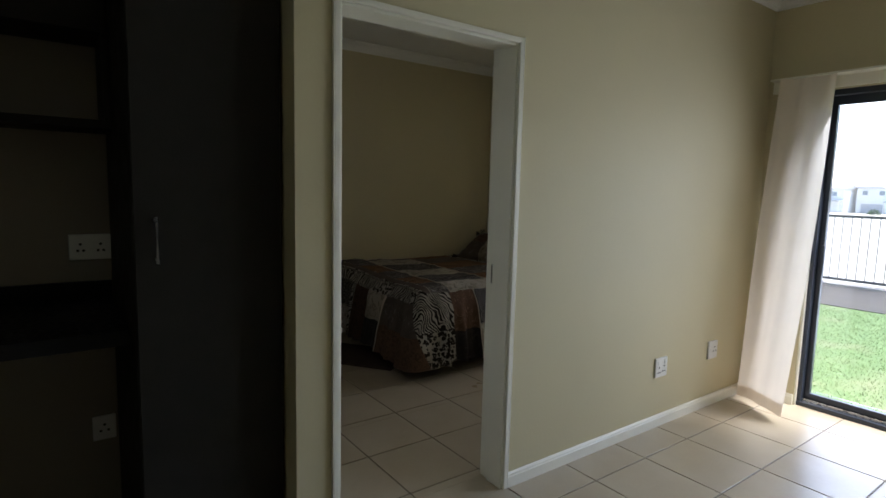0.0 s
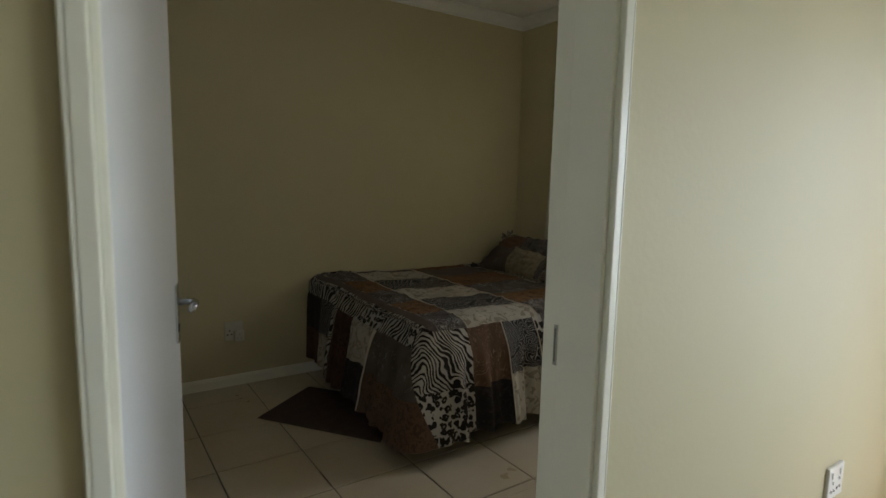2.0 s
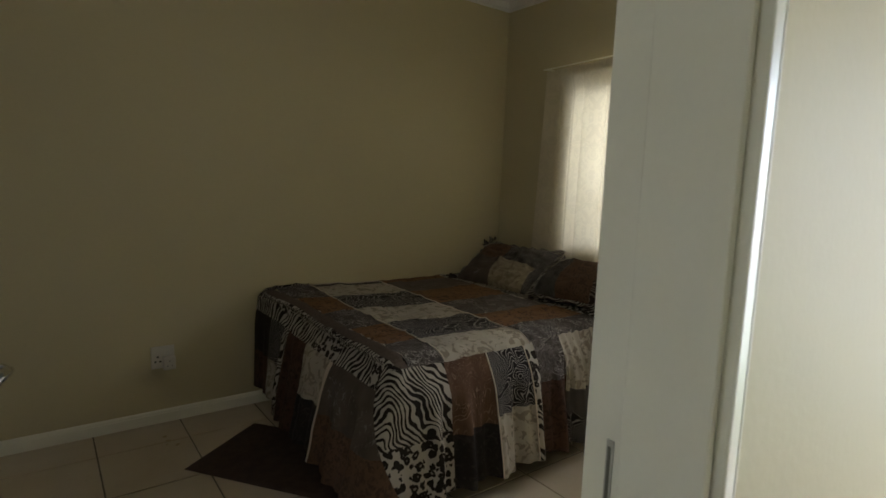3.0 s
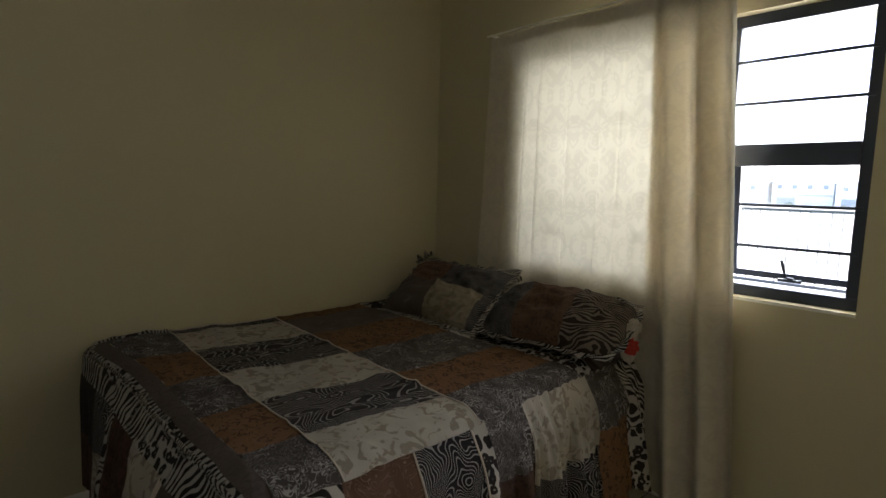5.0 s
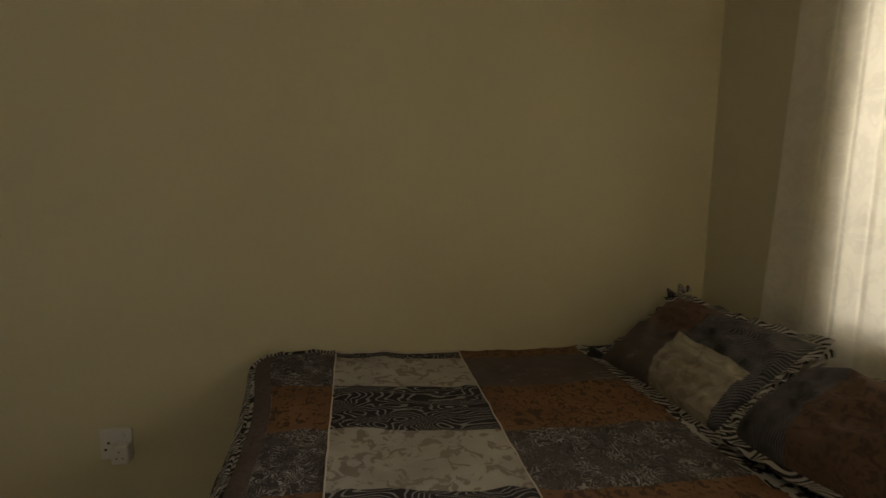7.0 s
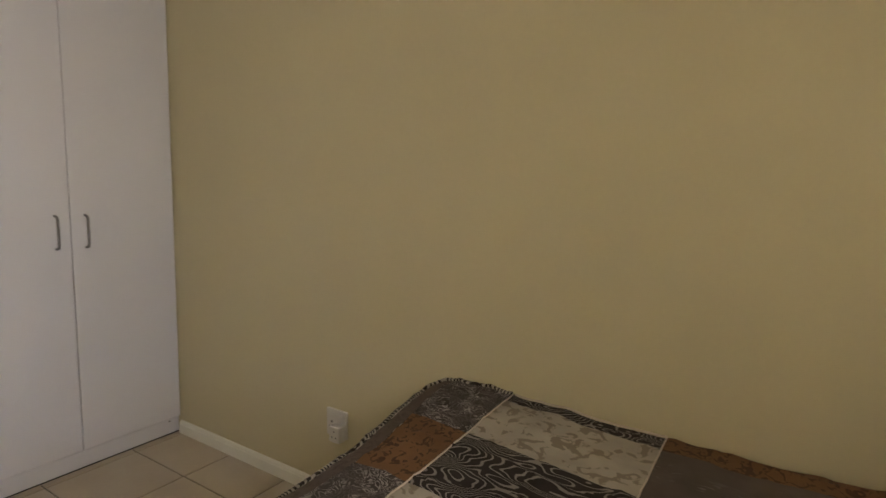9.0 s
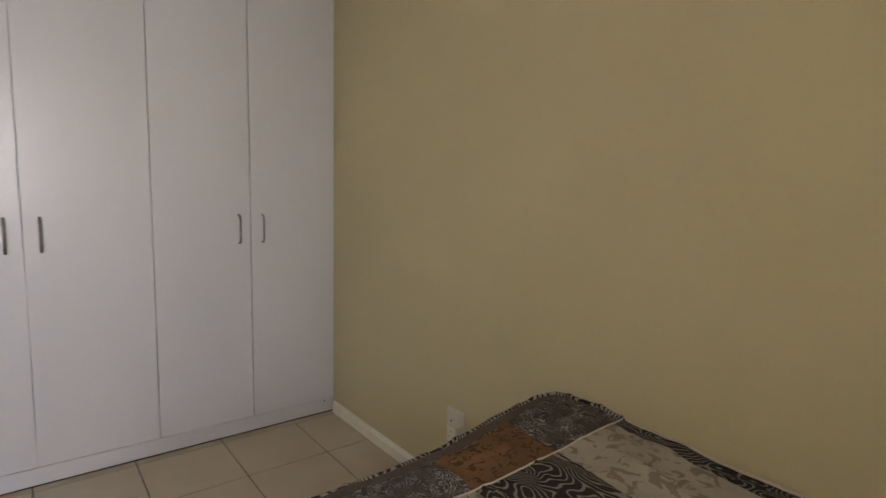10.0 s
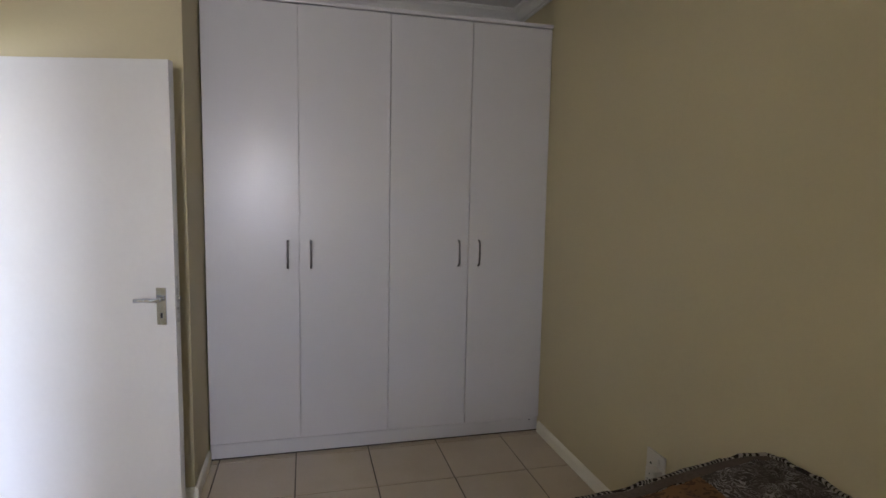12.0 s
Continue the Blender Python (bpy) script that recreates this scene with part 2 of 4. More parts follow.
def cloth(name, colour, through_colour, share, pattern):
    """Thin curtain cloth that lets daylight through; pattern: a woven damask figure."""
    m = Mat(name, 0.95, spec=0.1)
    weave = m.noise(160, 2)
    base, lit = colour, through_colour
    if pattern:
        xyz = m.t.nodes.new("ShaderNodeSeparateXYZ")
        m.link(m.co, xyz.inputs[0])
        at = m.t.nodes.new("ShaderNodeCombineXYZ")
        m.link(m.math("PINGPONG", xyz.outputs["Y"], 0.12), at.inputs["Y"])
        m.link(m.math("PINGPONG", m.math("ADD", xyz.outputs["Z"], 0.03), 0.37), at.inputs["Z"])
        n = m.noise(11.5, 2.2, 1.3, at.outputs[0])
        swirl = m.math("FRACT", m.math("MULTIPLY", n, 3.4))
        fig = m.ramp(swirl, [(0.24, 0.0), (0.36, 1.0), (0.66, 1.0), (0.80, 0.0)])
        base = m.mix(fig, colour, scaled(colour, 0.96))
        lit = m.mix(fig, through_colour, scaled(through_colour, 0.74))
        m.base(base)
    else:
        m.base(m.ramp(m.noise(5, 3), [(0.3, scaled(colour, 0.94)), (0.7, scaled(colour, 1.04))]))
    m.bump(weave, 0.2, 0.002)
    tr = m.t.nodes.new("ShaderNodeBsdfTranslucent")
    if isinstance(lit, tuple):
        tr.inputs["Color"].default_value = (*lit, 1)
    else:
        m.link(lit, tr.inputs["Color"])
    mixer = m.node("ShaderNodeMixShader", Fac=share)
    m.link(m.b.outputs[0], mixer.inputs[1])
    m.link(tr.outputs[0], mixer.inputs[2])
    m.link(mixer.outputs[0], m.t.nodes["Material Output"].inputs["Surface"])
    return m.m


CURTAIN_BED = cloth("cream_damask_curtain", (0.66, 0.60, 0.46), (0.66, 0.615, 0.46), 0.10, True)
# For the added sheets that weaken daylight through the gathered folds.
DIMMING_CLOTH = cloth("backlight_dimming_cloth", (0.78, 0.72, 0.60), (0.78, 0.71, 0.58), 0.75, False)
CURTAIN_LIV = cloth("cream_plain_curtain", (0.88, 0.81, 0.71), (0.88, 0.80, 0.70), 0.42, False)


def glass_material():
    m = bpy.data.materials.new("clear_glass")
    m.use_nodes = True
    t = m.node_tree
    t.nodes.remove(t.nodes["Principled BSDF"])
    clear, gloss = t.nodes.new("ShaderNodeBsdfTransparent"), t.nodes.new("ShaderNodeBsdfGlossy")
    gloss.inputs["Roughness"].default_value = 0.02
    fres = t.nodes.new("ShaderNodeFresnel")
    mixer = t.nodes.new("ShaderNodeMixShader")
    t.links.new(fres.outputs[0], mixer.inputs[0])
    t.links.new(clear.outputs[0], mixer.inputs[1])
    t.links.new(gloss.outputs[0], mixer.inputs[2])
    t.links.new(mixer.outputs[0], t.nodes["Material Output"].inputs["Surface"])
    return m


GLASS = glass_material()


def grass_material():
    m = Mat("lawn_grass", 0.9, spec=0.2)
    big, fine = m.noise(0.9, 4), m.noise(22, 6)
    c = m.ramp(big, [(0.3, (0.13, 0.21, 0.07)), (0.7, (0.17, 0.25, 0.095))])
    c = m.mix(0.5, c, m.ramp(fine, [(0.36, (0.07, 0.13, 0.035)), (0.62, (0.25, 0.33, 0.14))]))
    c = m.mix(m.ramp(m.noise(1.7, 4), [(0.55, 0.0), (0.70, 0.4)]), c, (0.34, 0.31, 0.19))
    m.base(c).bump(fine, 0.3, 0.03)
    return m.m


def field_material():
    m = Mat("dry_field", 0.95, spec=0.1)
    big, fine = m.noise(0.15, 4), m.noise(3, 4)
    c = m.ramp(big, [(0.3, (0.52, 0.49, 0.40)), (0.7, (0.58, 0.55, 0.46))])
    m.base(m.mix(0.3, c, m.ramp(fine, [(0.3, (0.36, 0.36, 0.22)), (0.7, (0.55, 0.50, 0.38))])))
    return m.m


def blade_material():
    m = Mat("grass_blade", 0.8, spec=0.2)
    island = m.t.nodes.new("ShaderNodeNewGeometry").outputs["Random Per Island"]
    m.base(m.ramp(island, [(0.0, (0.12, 0.19, 0.06)), (0.6, (0.21, 0.29, 0.12)), (1.0, (0.36, 0.37, 0.22))]))
    return m.m


GRASS, FIELD, BLADE = grass_material(), field_material(), blade_material()


# ---- building helpers ----
def mesh_object(name, bm, material, smooth=False):
    me = bpy.data.meshes.new(name)
    bm.normal_update()
    bm.to_mesh(me)
    bm.free()
    if material:
        me.materials.append(material)
    if smooth:
        for p in me.polygons:
            p.use_smooth = True
    return new(name, me)


def part(name, bm, material, parent, label="", smooth=False):
    ob = mesh_object(name, bm, material, smooth)
    ob.parent = parent
    if label:
        tagged(ob, label)
    return ob


def thing(name, label, category, at=(0, 0, 0), turn=0.0, group="", kind=""):
    ob = new(name)
    ob.matrix_basis = pose(*at, 0, 0, turn)
    return tagged(ob, label, category, group, kind)


def structure(name, bm, material, label, smooth=False):
    ob = mesh_object(name, bm, material, smooth)
    return tagged(ob, label, "", "", "structure")


def box(x0, x1, y0, y1, z0, z1, bevel=0.0, bm=None):
    own = bm is None or bevel > 0
    b = bmesh.new() if own else bm
    m = Matrix.LocRotScale(((x0 + x1) / 2, (y0 + y1) / 2, (z0 + z1) / 2), None, (x1 - x0, y1 - y0, z1 - z0))
    bmesh.ops.create_cube(b, size=1, matrix=m)
    if bevel:
        bmesh.ops.bevel(b, geom=b.edges[:], offset=bevel, segments=2, affect="EDGES", profile=0.6)
    if own and bm is not None:
        tmp = bpy.data.meshes.new("joined")
        b.to_mesh(tmp)
        b.free()
        bm.from_mesh(tmp)
        bpy.data.meshes.remove(tmp)
        return bm
    return b


def rod(a, b, r, sides=12, bm=None):
    bm = bm or bmesh.new()
    a, b = Vector(a), Vector(b)
    m = Matrix.Translation((a + b) / 2) @ (b - a).to_track_quat("Z", "Y").to_matrix().to_4x4()
    bmesh.ops.create_cone(bm, cap_ends=True, segments=sides, radius1=r, radius2=r, depth=(b - a).length, matrix=m)
    return bm


def sheet(nu, nv, f, bm=None):
    """A grid surface: f(i / nu, j / nv) gives each point."""
    bm = bm or bmesh.new()
    rows = [[bm.verts.new(f(i / nu, j / nv)) for j in range(nv + 1)] for i in range(nu + 1)]
    for i in range(nu):
        for j in range(nv):
            bm.faces.new((rows[i][j], rows[i + 1][j], rows[i + 1][j + 1], rows[i][j + 1]))
    return bm


def tube(points, r, sides=6, bm=None):
    bm = bm or bmesh.new()
    rings = []
    for k, p in enumerate(points):
        d = Vector(points[min(k + 1, len(points) - 1)]) - Vector(points[max(k - 1, 0)])
        q = d.to_track_quat("Z", "Y")
        rings.append([bm.verts.new(Vector(p) + q @ Vector((r * math.cos(a), r * math.sin(a), 0))) for a in (2 * math.pi * s / sides for s in range(sides))])
    for r0, r1 in zip(rings, rings[1:]):
        for s in range(sides):
            bm.faces.new((r0[s], r0[(s + 1) % sides], r1[(s + 1) % sides], r1[s]))
    bm.faces.new(rings[0][::-1])
    bm.faces.new(rings[-1])
    return bm


def smoothstep(a, b, x):
    t = min(1.0, max(0.0, (x - a) / (b - a)))
    return t * t * (3 - 2 * t)


# ---- the plan ----
CEIL = 2.74
XE, XO = 2.355, 2.575           # outside wall, inner and outer face
YB = 2.932                     # bedroom's far wall
YD = 0.15                     # doorway wall: 0 to YD
DL, DR, DH = -0.891, 0.0, 2.07
XW = -1.250                   # wardrobe front
XN, YN = -0.872, 0.975        # corner of the wall behind the door, and its return
XK = -1.030                   # end of that wall on the kitchen side
WX0, WX1, WZ0, WZ1 = 0.762, 2.27, 0.955, 2.045     # window opening in y and z
SY0, SY1, SZ = -2.75, -0.325, 2.10              # sliding door opening
LX0, LY0 = -5.6, -4.6         # living room's other walls


def walls():
    bm = box(XK, DL, 0, YD, 0, CEIL)
    box(DR, XE, 0, YD, 0, CEIL, bm=bm)
    box(DL, DR, 0, YD, DH, CEIL, bm=bm)
    structure("wall_doorway", bm, WALL, "beige painted plaster wall with a doorway")
    structure("wall_behind_door", box(XK, XN, YD, YN, 0, CEIL), WALL, "beige painted plaster wall behind the open door")
    # Darker colour here stands in for the shade behind the tall cabinet.
    structure("wall_kitchen_back", box(LX0, XK, 0.86, 0.90, 0, CEIL), SHADED_WALL, "painted wall behind the kitchen, its shade put into a grey-brown colour")
    structure("wall_wardrobe_side", box(LX0, XK, 0.90, YN, 0, CEIL), WALL, "beige painted plaster wall beside the wardrobe")
    structure("wall_far", box(-1.9, XO, YB, YB + 0.15, 0, CEIL), WALL, "beige painted plaster wall beside the bed")
    structure("wall_wardrobe_back", box(-1.9, -1.78, YN, YB, 0, CEIL), WALL, "beige painted plaster wall behind the wardrobe")
    bm = box(XE, XO, LY0, SY0, 0, CEIL)
    box(XE, XO, SY0, SY1, SZ, CEIL, bm=bm)
    box(XE, XO, SY1, WX0, 0, CEIL, bm=bm)
    box(XE, XO, WX0, WX1, 0, WZ0, bm=bm)
    box(XE, XO, WX0, WX1, WZ1, CEIL, bm=bm)
    box(XE, XO, WX1, YB, 0, CEIL, bm=bm)
    structure("wall_outside", bm, WALL, "beige painted outside wall with window and sliding door")
    structure("wall_south", box(LX0 - 0.15, XO, LY0 - 0.15, LY0, 0, CEIL), WALL, "beige painted plaster wall")
    structure("wall_west", box(LX0 - 0.15, LX0, LY0, YN, 0, CEIL), WALL, "beige painted plaster wall")
    structure("ceiling", box(LX0 - 0.15, XO, LY0 - 0.15, YB + 0.15, CEIL, CEIL + 0.1), CEILING, "flat white painted ceiling")
    structure("floor", box(LX0 - 0.15, XO, LY0 - 0.15, YB + 0.15, -0.12, -0.004), GROUT, "cream ceramic tiled floor with grey grout")


COVE = [(0, 0), (0.012, 0), (0.016, 0.010), (0.026, 0.014), (0.034, 0.03), (0.05, 0.05), (0.066, 0.058), (0.07, 0.068), (0.08, 0.07), (0.08, 0.08), (0, 0.08)]
SKIRT = [(0, 0), (0.014, 0), (0.014, 0.052), (0.011, 0.056), (0.011, 0.062), (0.008, 0.067), (0.004, 0.072), (0, 0.072)]


def moulding(name, profile, a, b, side, z, material, label):
    """A moulding along a wall from a to b; side: unit vector away from the wall."""
    bm = bmesh.new()
    rings = []
    for p in (a, b):
        rings.append([bm.verts.new((p[0] + side[0] * d, p[1] + side[1] * d, z + h)) for d, h in profile])
    n = len(profile)
    for k in range(n):
        bm.faces.new((rings[0][k], rings[0][(k + 1) % n], rings[1][(k + 1) % n], rings[1][k]))
    bm.faces.new(rings[0][::-1])
    bm.faces.new(rings[1])
    bmesh.ops.recalc_face_normals(bm, faces=bm.faces[:])
    structure(name, bm, material, label)


def mouldings():
    zc = CEIL - 0.082
    for a, b, s in (((-1.78, YB), (XE, YB), (0, -1)), ((XE, YD), (XE, YB), (-1, 0)), ((XN, YD), (XE, YD), (0, 1)),
                    ((XN, YD), (XN, YN), (1, 0)), ((-1.78, YN), (XN, YN), (0, 1)), ((-1.78, YN), (-1.78, YB), (1, 0)),
                    ((XK, 0), (XE, 0), (0, -1)), ((XE, LY0), (XE, 0), (-1, 0))):
        moulding("cornice", COVE, a, b, s, zc, CEILING, "white moulded ceiling cornice")
    label = "white painted wooden skirting board"
    for a, b, s in (((XW, YB), (XE, YB), (0, -1)), ((XE, YD), (XE, YB), (-1, 0)), ((0.03, YD), (XE, YD), (0, 1)),
                    ((XW, YN), (XN, YN), (0, 1)), ((XN, YD + 0.03), (XN, YN), (1, 0)),
                    ((0.002, 0), (XE, 0), (0, -1)), ((XE, SY1 + 0.002), (XE, -0.015), (-1, 0)), ((XK, 0), (DL - 0.002, 0), (0, -1))):
        moulding("baseboard", SKIRT, a, b, s, 0.0, WHITE, label)


def door_frame():
    ob = thing("door_frame", "white painted door frame with a stop rebate", "door frame", kind="structure")
    for name, x0, x1, sx in (("jamb", DL, DL + 0.022, 1), ("jamb", DR - 0.022, DR, -1)):
        part(name, box(x0, x1, -0.014, YD + 0.014, 0, DH, 0.003), WHITE, ob)
        xs = (x1, x1 + 0.012) if sx > 0 else (x0 - 0.012, x0)
        part("door_stop", box(*xs, 0.0, YD - 0.045, 0, DH - 0.022, 0.003), WHITE, ob)
    part("head", box(DL + 0.022, DR - 0.022, -0.014, YD + 0.014, DH - 0.022, DH, 0.003), WHITE, ob)
    part("door_stop", box(DL + 0.035, DR - 0.035, 0.0, YD - 0.045, DH - 0.034, DH - 0.022, 0.003), WHITE, ob)
    for x0, x1 in ((DL - 0.005, DL), (DR, DR + 0.005)):
        part("frame_lip", box(x0, x1, -0.014, 0.0, 0, DH + 0.005, 0.002), WHITE, ob)
        part("frame_lip", box(x0, x1, YD, YD + 0.014, 0, DH + 0.005, 0.002), WHITE, ob)
    plate = part("strike_plate", box(DR - 0.0245, DR - 0.0215, YD - 0.031, YD - 0.021, 0.972, 1.064, 0.001), BRASS, ob, "dull metal strike plate")
    part("latch_hole", box(DR - 0.0255, DR - 0.024, YD - 0.028, YD - 0.024, 0.98, 1.056), DULL, plate)


def lever(parent, side, y):
    """A lever handle on its long back plate; side: 1 on the leaf's front, -1 on its back."""
    x = 0.0 if side > 0 else -0.04
    plate = part("back_plate", box(min(x, x + side * 0.006), max(x, x + side * 0.006), y - 0.021, y + 0.021, 0.918, 1.078, 0.002), CHROME, parent, "chrome back plate")
    part("lever", tube([(x + side * 0.004, y, 1.030), (x + side * 0.04, y, 1.030), (x + side * 0.05, y - 0.012, 1.030), (x + side * 0.052, y - 0.045, 1.032), (x + side * 0.047, y - 0.092, 1.027)], 0.009, 10), CHROME, plate, "chrome lever", True)
    part("keyhole", box(min(x + side * 0.006, x + side * 0.0075), max(x + side * 0.006, x + side * 0.0075), y - 0.004, y + 0.004, 0.948, 0.970), HOLE, plate)


def door():
    """The leaf stands open; its origin lies at the hinge, the leaf runs along its own y."""
    ob = thing("door_1", "white painted flush door standing open with chrome lever handles", "door", (DL + 0.026, YD + 0.022, 0), -14.5, kind="structure")
    part("leaf", box(-0.04, 0.0, 0.0, 0.813, 0.008, 2.022, 0.002), DOORWHITE, ob)
    lever(ob, 1, 0.755)
    lever(ob, -1, 0.755)
    part("latch", box(-0.027, -0.013, 0.813, 0.8145, 0.928, 1.128), STEEL, ob)
    part("latch_bolt", box(-0.026, -0.014, 0.8145, 0.826, 1.021, 1.040, 0.002), STEEL, ob)
    for z in (0.25, 1.75):
        part("hinge", rod((0.004, -0.004, z - 0.05), (0.004, -0.004, z + 0.05), 0.006), STEEL, ob)


def d_handle(parent, x, y, z0, z1, material, axis=(1, 0), r=0.006):
    ax, ay = axis
    pts = [(x, y, z0), (x + ax * 0.022, y + ay * 0.022, z0 + 0.004), (x + ax * 0.03, y + ay * 0.03, z0 + 0.016), (x + ax * 0.031, y + ay * 0.031, (z0 + z1) / 2),
           (x + ax * 0.03, y + ay * 0.03, z1 - 0.016), (x + ax * 0.022, y + ay * 0.022, z1 - 0.004), (x, y, z1)]
    if r < 0.006:
        pts = [(x + ax * d, y + ay * d, z) for d, z in ((0, z0 + 0.012), (0.028, z0 + 0.012), (0.03, z0), (0.03, z1), (0.028, z1 - 0.012), (0, z1 - 0.012))]
    part("handle", tube(pts, r, 8), material, parent, "slim steel bow handle", True)


def wardrobe():
    ob = thing("wardrobe", "tall white built-in wardrobe with four closed doors", "wardrobe")
    y0, y1, top = YN + 0.006, YB - 0.004, 2.502
    part("carcass", box(-1.775, XW - 0.02, y0, y1, 0.092, top - 0.05), MELAMINE, ob)
    # Near-black strip below the plinth stands in for the shadow line at the floor.
    part("plinth_shade_strip", box(-1.7, XW - 0.024, y0, y1, 0.0, 0.009), HOLE, ob)
    part("plinth", box(-1.7, XW - 0.018, y0, y1, 0.009, 0.09, 0.002), MELAMINE, ob, "white plinth")
    part("screw_hole", rod((XW - 0.0195, y1 - 0.055, 0.077), (XW - 0.0175, y1 - 0.055, 0.077), 0.0045, 10), HOLE, ob)
    part("cornice_strip", box(-1.775, XW + 0.014, y0, y1, top - 0.020, top, 0.004), MELAMINE, ob, "white top trim")
    edges = [y0 + 0.001, 1.465, 1.963, 2.436, y1 - 0.001]
    gaps = [0.002, 0.002, 0.0035, 0.0035, 0.002]
    for k in range(4):
        a, b = edges[k] + gaps[k] * 0.6, edges[k + 1] - gaps[k + 1] * 0.6
        d = part("door", box(XW - 0.018, XW + 0.001 * (k % 2), a, b, 0.1, top - 0.024, 0.0015), MELAMINE, ob)
        d_handle(d, XW, edges[k + 1] - 0.062 if k % 2 == 0 else edges[k] + 0.062, 1.076, 1.226, HANDLE)


def socket(name, label, x, y, z, w, h, holes, switches, material=PLASTIC):
    """A wall socket facing -y; holes and switches in metres from its middle."""
    ob = thing(name, label, "wall socket", (x, y, z))
    plate = part("plate", box(-w / 2, w / 2, -0.012, 0.0, -h / 2, h / 2, 0.004), material, ob)
    for a, b in holes:
        part("pin_hole", rod((a, -0.0128, b), (a, -0.010, b), 0.0055, 10), HOLE, plate)
    for a, b in switches:
        part("switch", box(a - 0.007, a + 0.007, -0.0155, -0.0115, b - 0.011, b + 0.011, 0.002), material, ob)
    return ob


def sockets():
    two = [(-0.024, 0.0), (0.026, 0.006), (-0.034, -0.03), (-0.014, -0.03), (0.012, -0.026), (0.034, -0.026)]
    socket("wall_socket", "white double wall socket above the skirting", 1.245, 0, 0.372, 0.12, 0.118, two, [(-0.032, 0.03), (0.032, 0.032)])
    socket("wall_socket", "white single three-pin wall socket above the skirting", 1.845, 0, 0.386, 0.112, 0.12, [(0.02, 0.016), (0.004, -0.010), (0.036, -0.010)], [(-0.03, 0.0)])
    socket("wall_socket", "white wall socket beside the foot of the bed", -0.072, YB, 0.370, 0.115, 0.122,
                [(-0.026, 0.004), (-0.038, -0.022), (-0.014, -0.022)], [(0.026, 0.03)], DIM_PLASTIC)
    ob = thing("plug_adapter", "white plug adapter pushed into the wall socket beside the bed", "plug adapter", (-0.046, YB - 0.0125, 0.342))
    part("body", box(-0.03, 0.03, -0.042, 0.0, -0.036, 0.036, 0.007), DIM_PLASTIC, ob)
    for a, b in ((0.0, 0.014), (-0.011, -0.012), (0.011, -0.012)):
        part("pin_hole", rod((a, -0.0428, b), (a, -0.040, b), 0.003, 10), HOLE, ob)
    socket("wall_socket", "white double wall socket above the counter", -1.575, 0.86, 1.14, 0.15, 0.105, [(-0.035, 0.012), (-0.045, -0.014), (-0.025, -0.014), (0.035, 0.012), (0.025, -0.014), (0.045, -0.014)], [])

    socket("wall_socket", "white single wall socket under the worktop", -1.556, 0.86, 0.36, 0.085, 0.105, [(0, 0.014), (-0.014, -0.012), (0.014, -0.012)], [])


def kitchen():
    ob = thing("tall_cabinet", "tall dark brown kitchen cabinet with a steel bar handle", "kitchen cabinet")
    x0, x1 = -1.504, XK - 0.01
    part("body", box(x0, x1, 0.12, 0.855, 0.0, 2.35), ESPRESSO, ob)
    d = part("door", box(x0 + 0.003, x1 - 0.003, 0.1, 0.119, 0.1, 2.34, 0.0015), ESPRESSO, ob)
    d_handle(d, -1.442, 0.1, 1.160, 1.306, STEEL, (0, -1), 0.0045)
    ob = thing("worktop", "black kitchen worktop with a low upstand", "worktop")
    part("slab", box(-3.4, x0 - 0.003, 0.2, 0.855, 0.88, 0.93, 0.004), COUNTER, ob)
    part("upstand", box(-3.4, x0 - 0.003, 0.83, 0.855, 0.931, 1.0, 0.003), COUNTER, ob)
    ob = thing("base_cabinet", "dark brown kitchen base cabinet under the worktop", "kitchen cabinet")
    part("body", box(-3.39, -2.2, 0.25, 0.85, 0.0, 0.878), ESPRESSO, ob)
    for k in range(2):
        d = part("door", box(-3.385 + k * 0.595, -2.8 + k * 0.595, 0.231, 0.249, 0.1, 0.87, 0.0015), ESPRESSO, ob)
        d_handle(d, -2.87 + k * 0.13, 0.231, 0.66, 0.8, STEEL, (0, -1))
    ob = thing("wall_cabinet", "dark brown kitchen wall cabinet above the worktop", "kitchen cabinet")
    part("body", box(-3.39, x0 - 0.004, 0.55, 0.856, 1.94, 2.35), ESPRESSO, ob)
    for k in range(3):
        part("door", box(-3.388 + k * 0.625, -2.768 + k * 0.625, 0.531, 0.549, 1.932, 2.348, 0.0015), ESPRESSO, ob)
    ob = thing("open_shelf", "dark brown open shelf niche under the wall cabinet", "shelf")
    part("shelf_board", box(-3.39, x0 - 0.004, 0.54, 0.856, 1.60, 1.628, 0.001), ESPRESSO, ob)
    for x in (-2.4, x0 - 0.024):
        part("side_panel", box(x, x + 0.018, 0.56, 0.856, 1.629, 1.938), ESPRESSO, ob)


STAY = 0.972


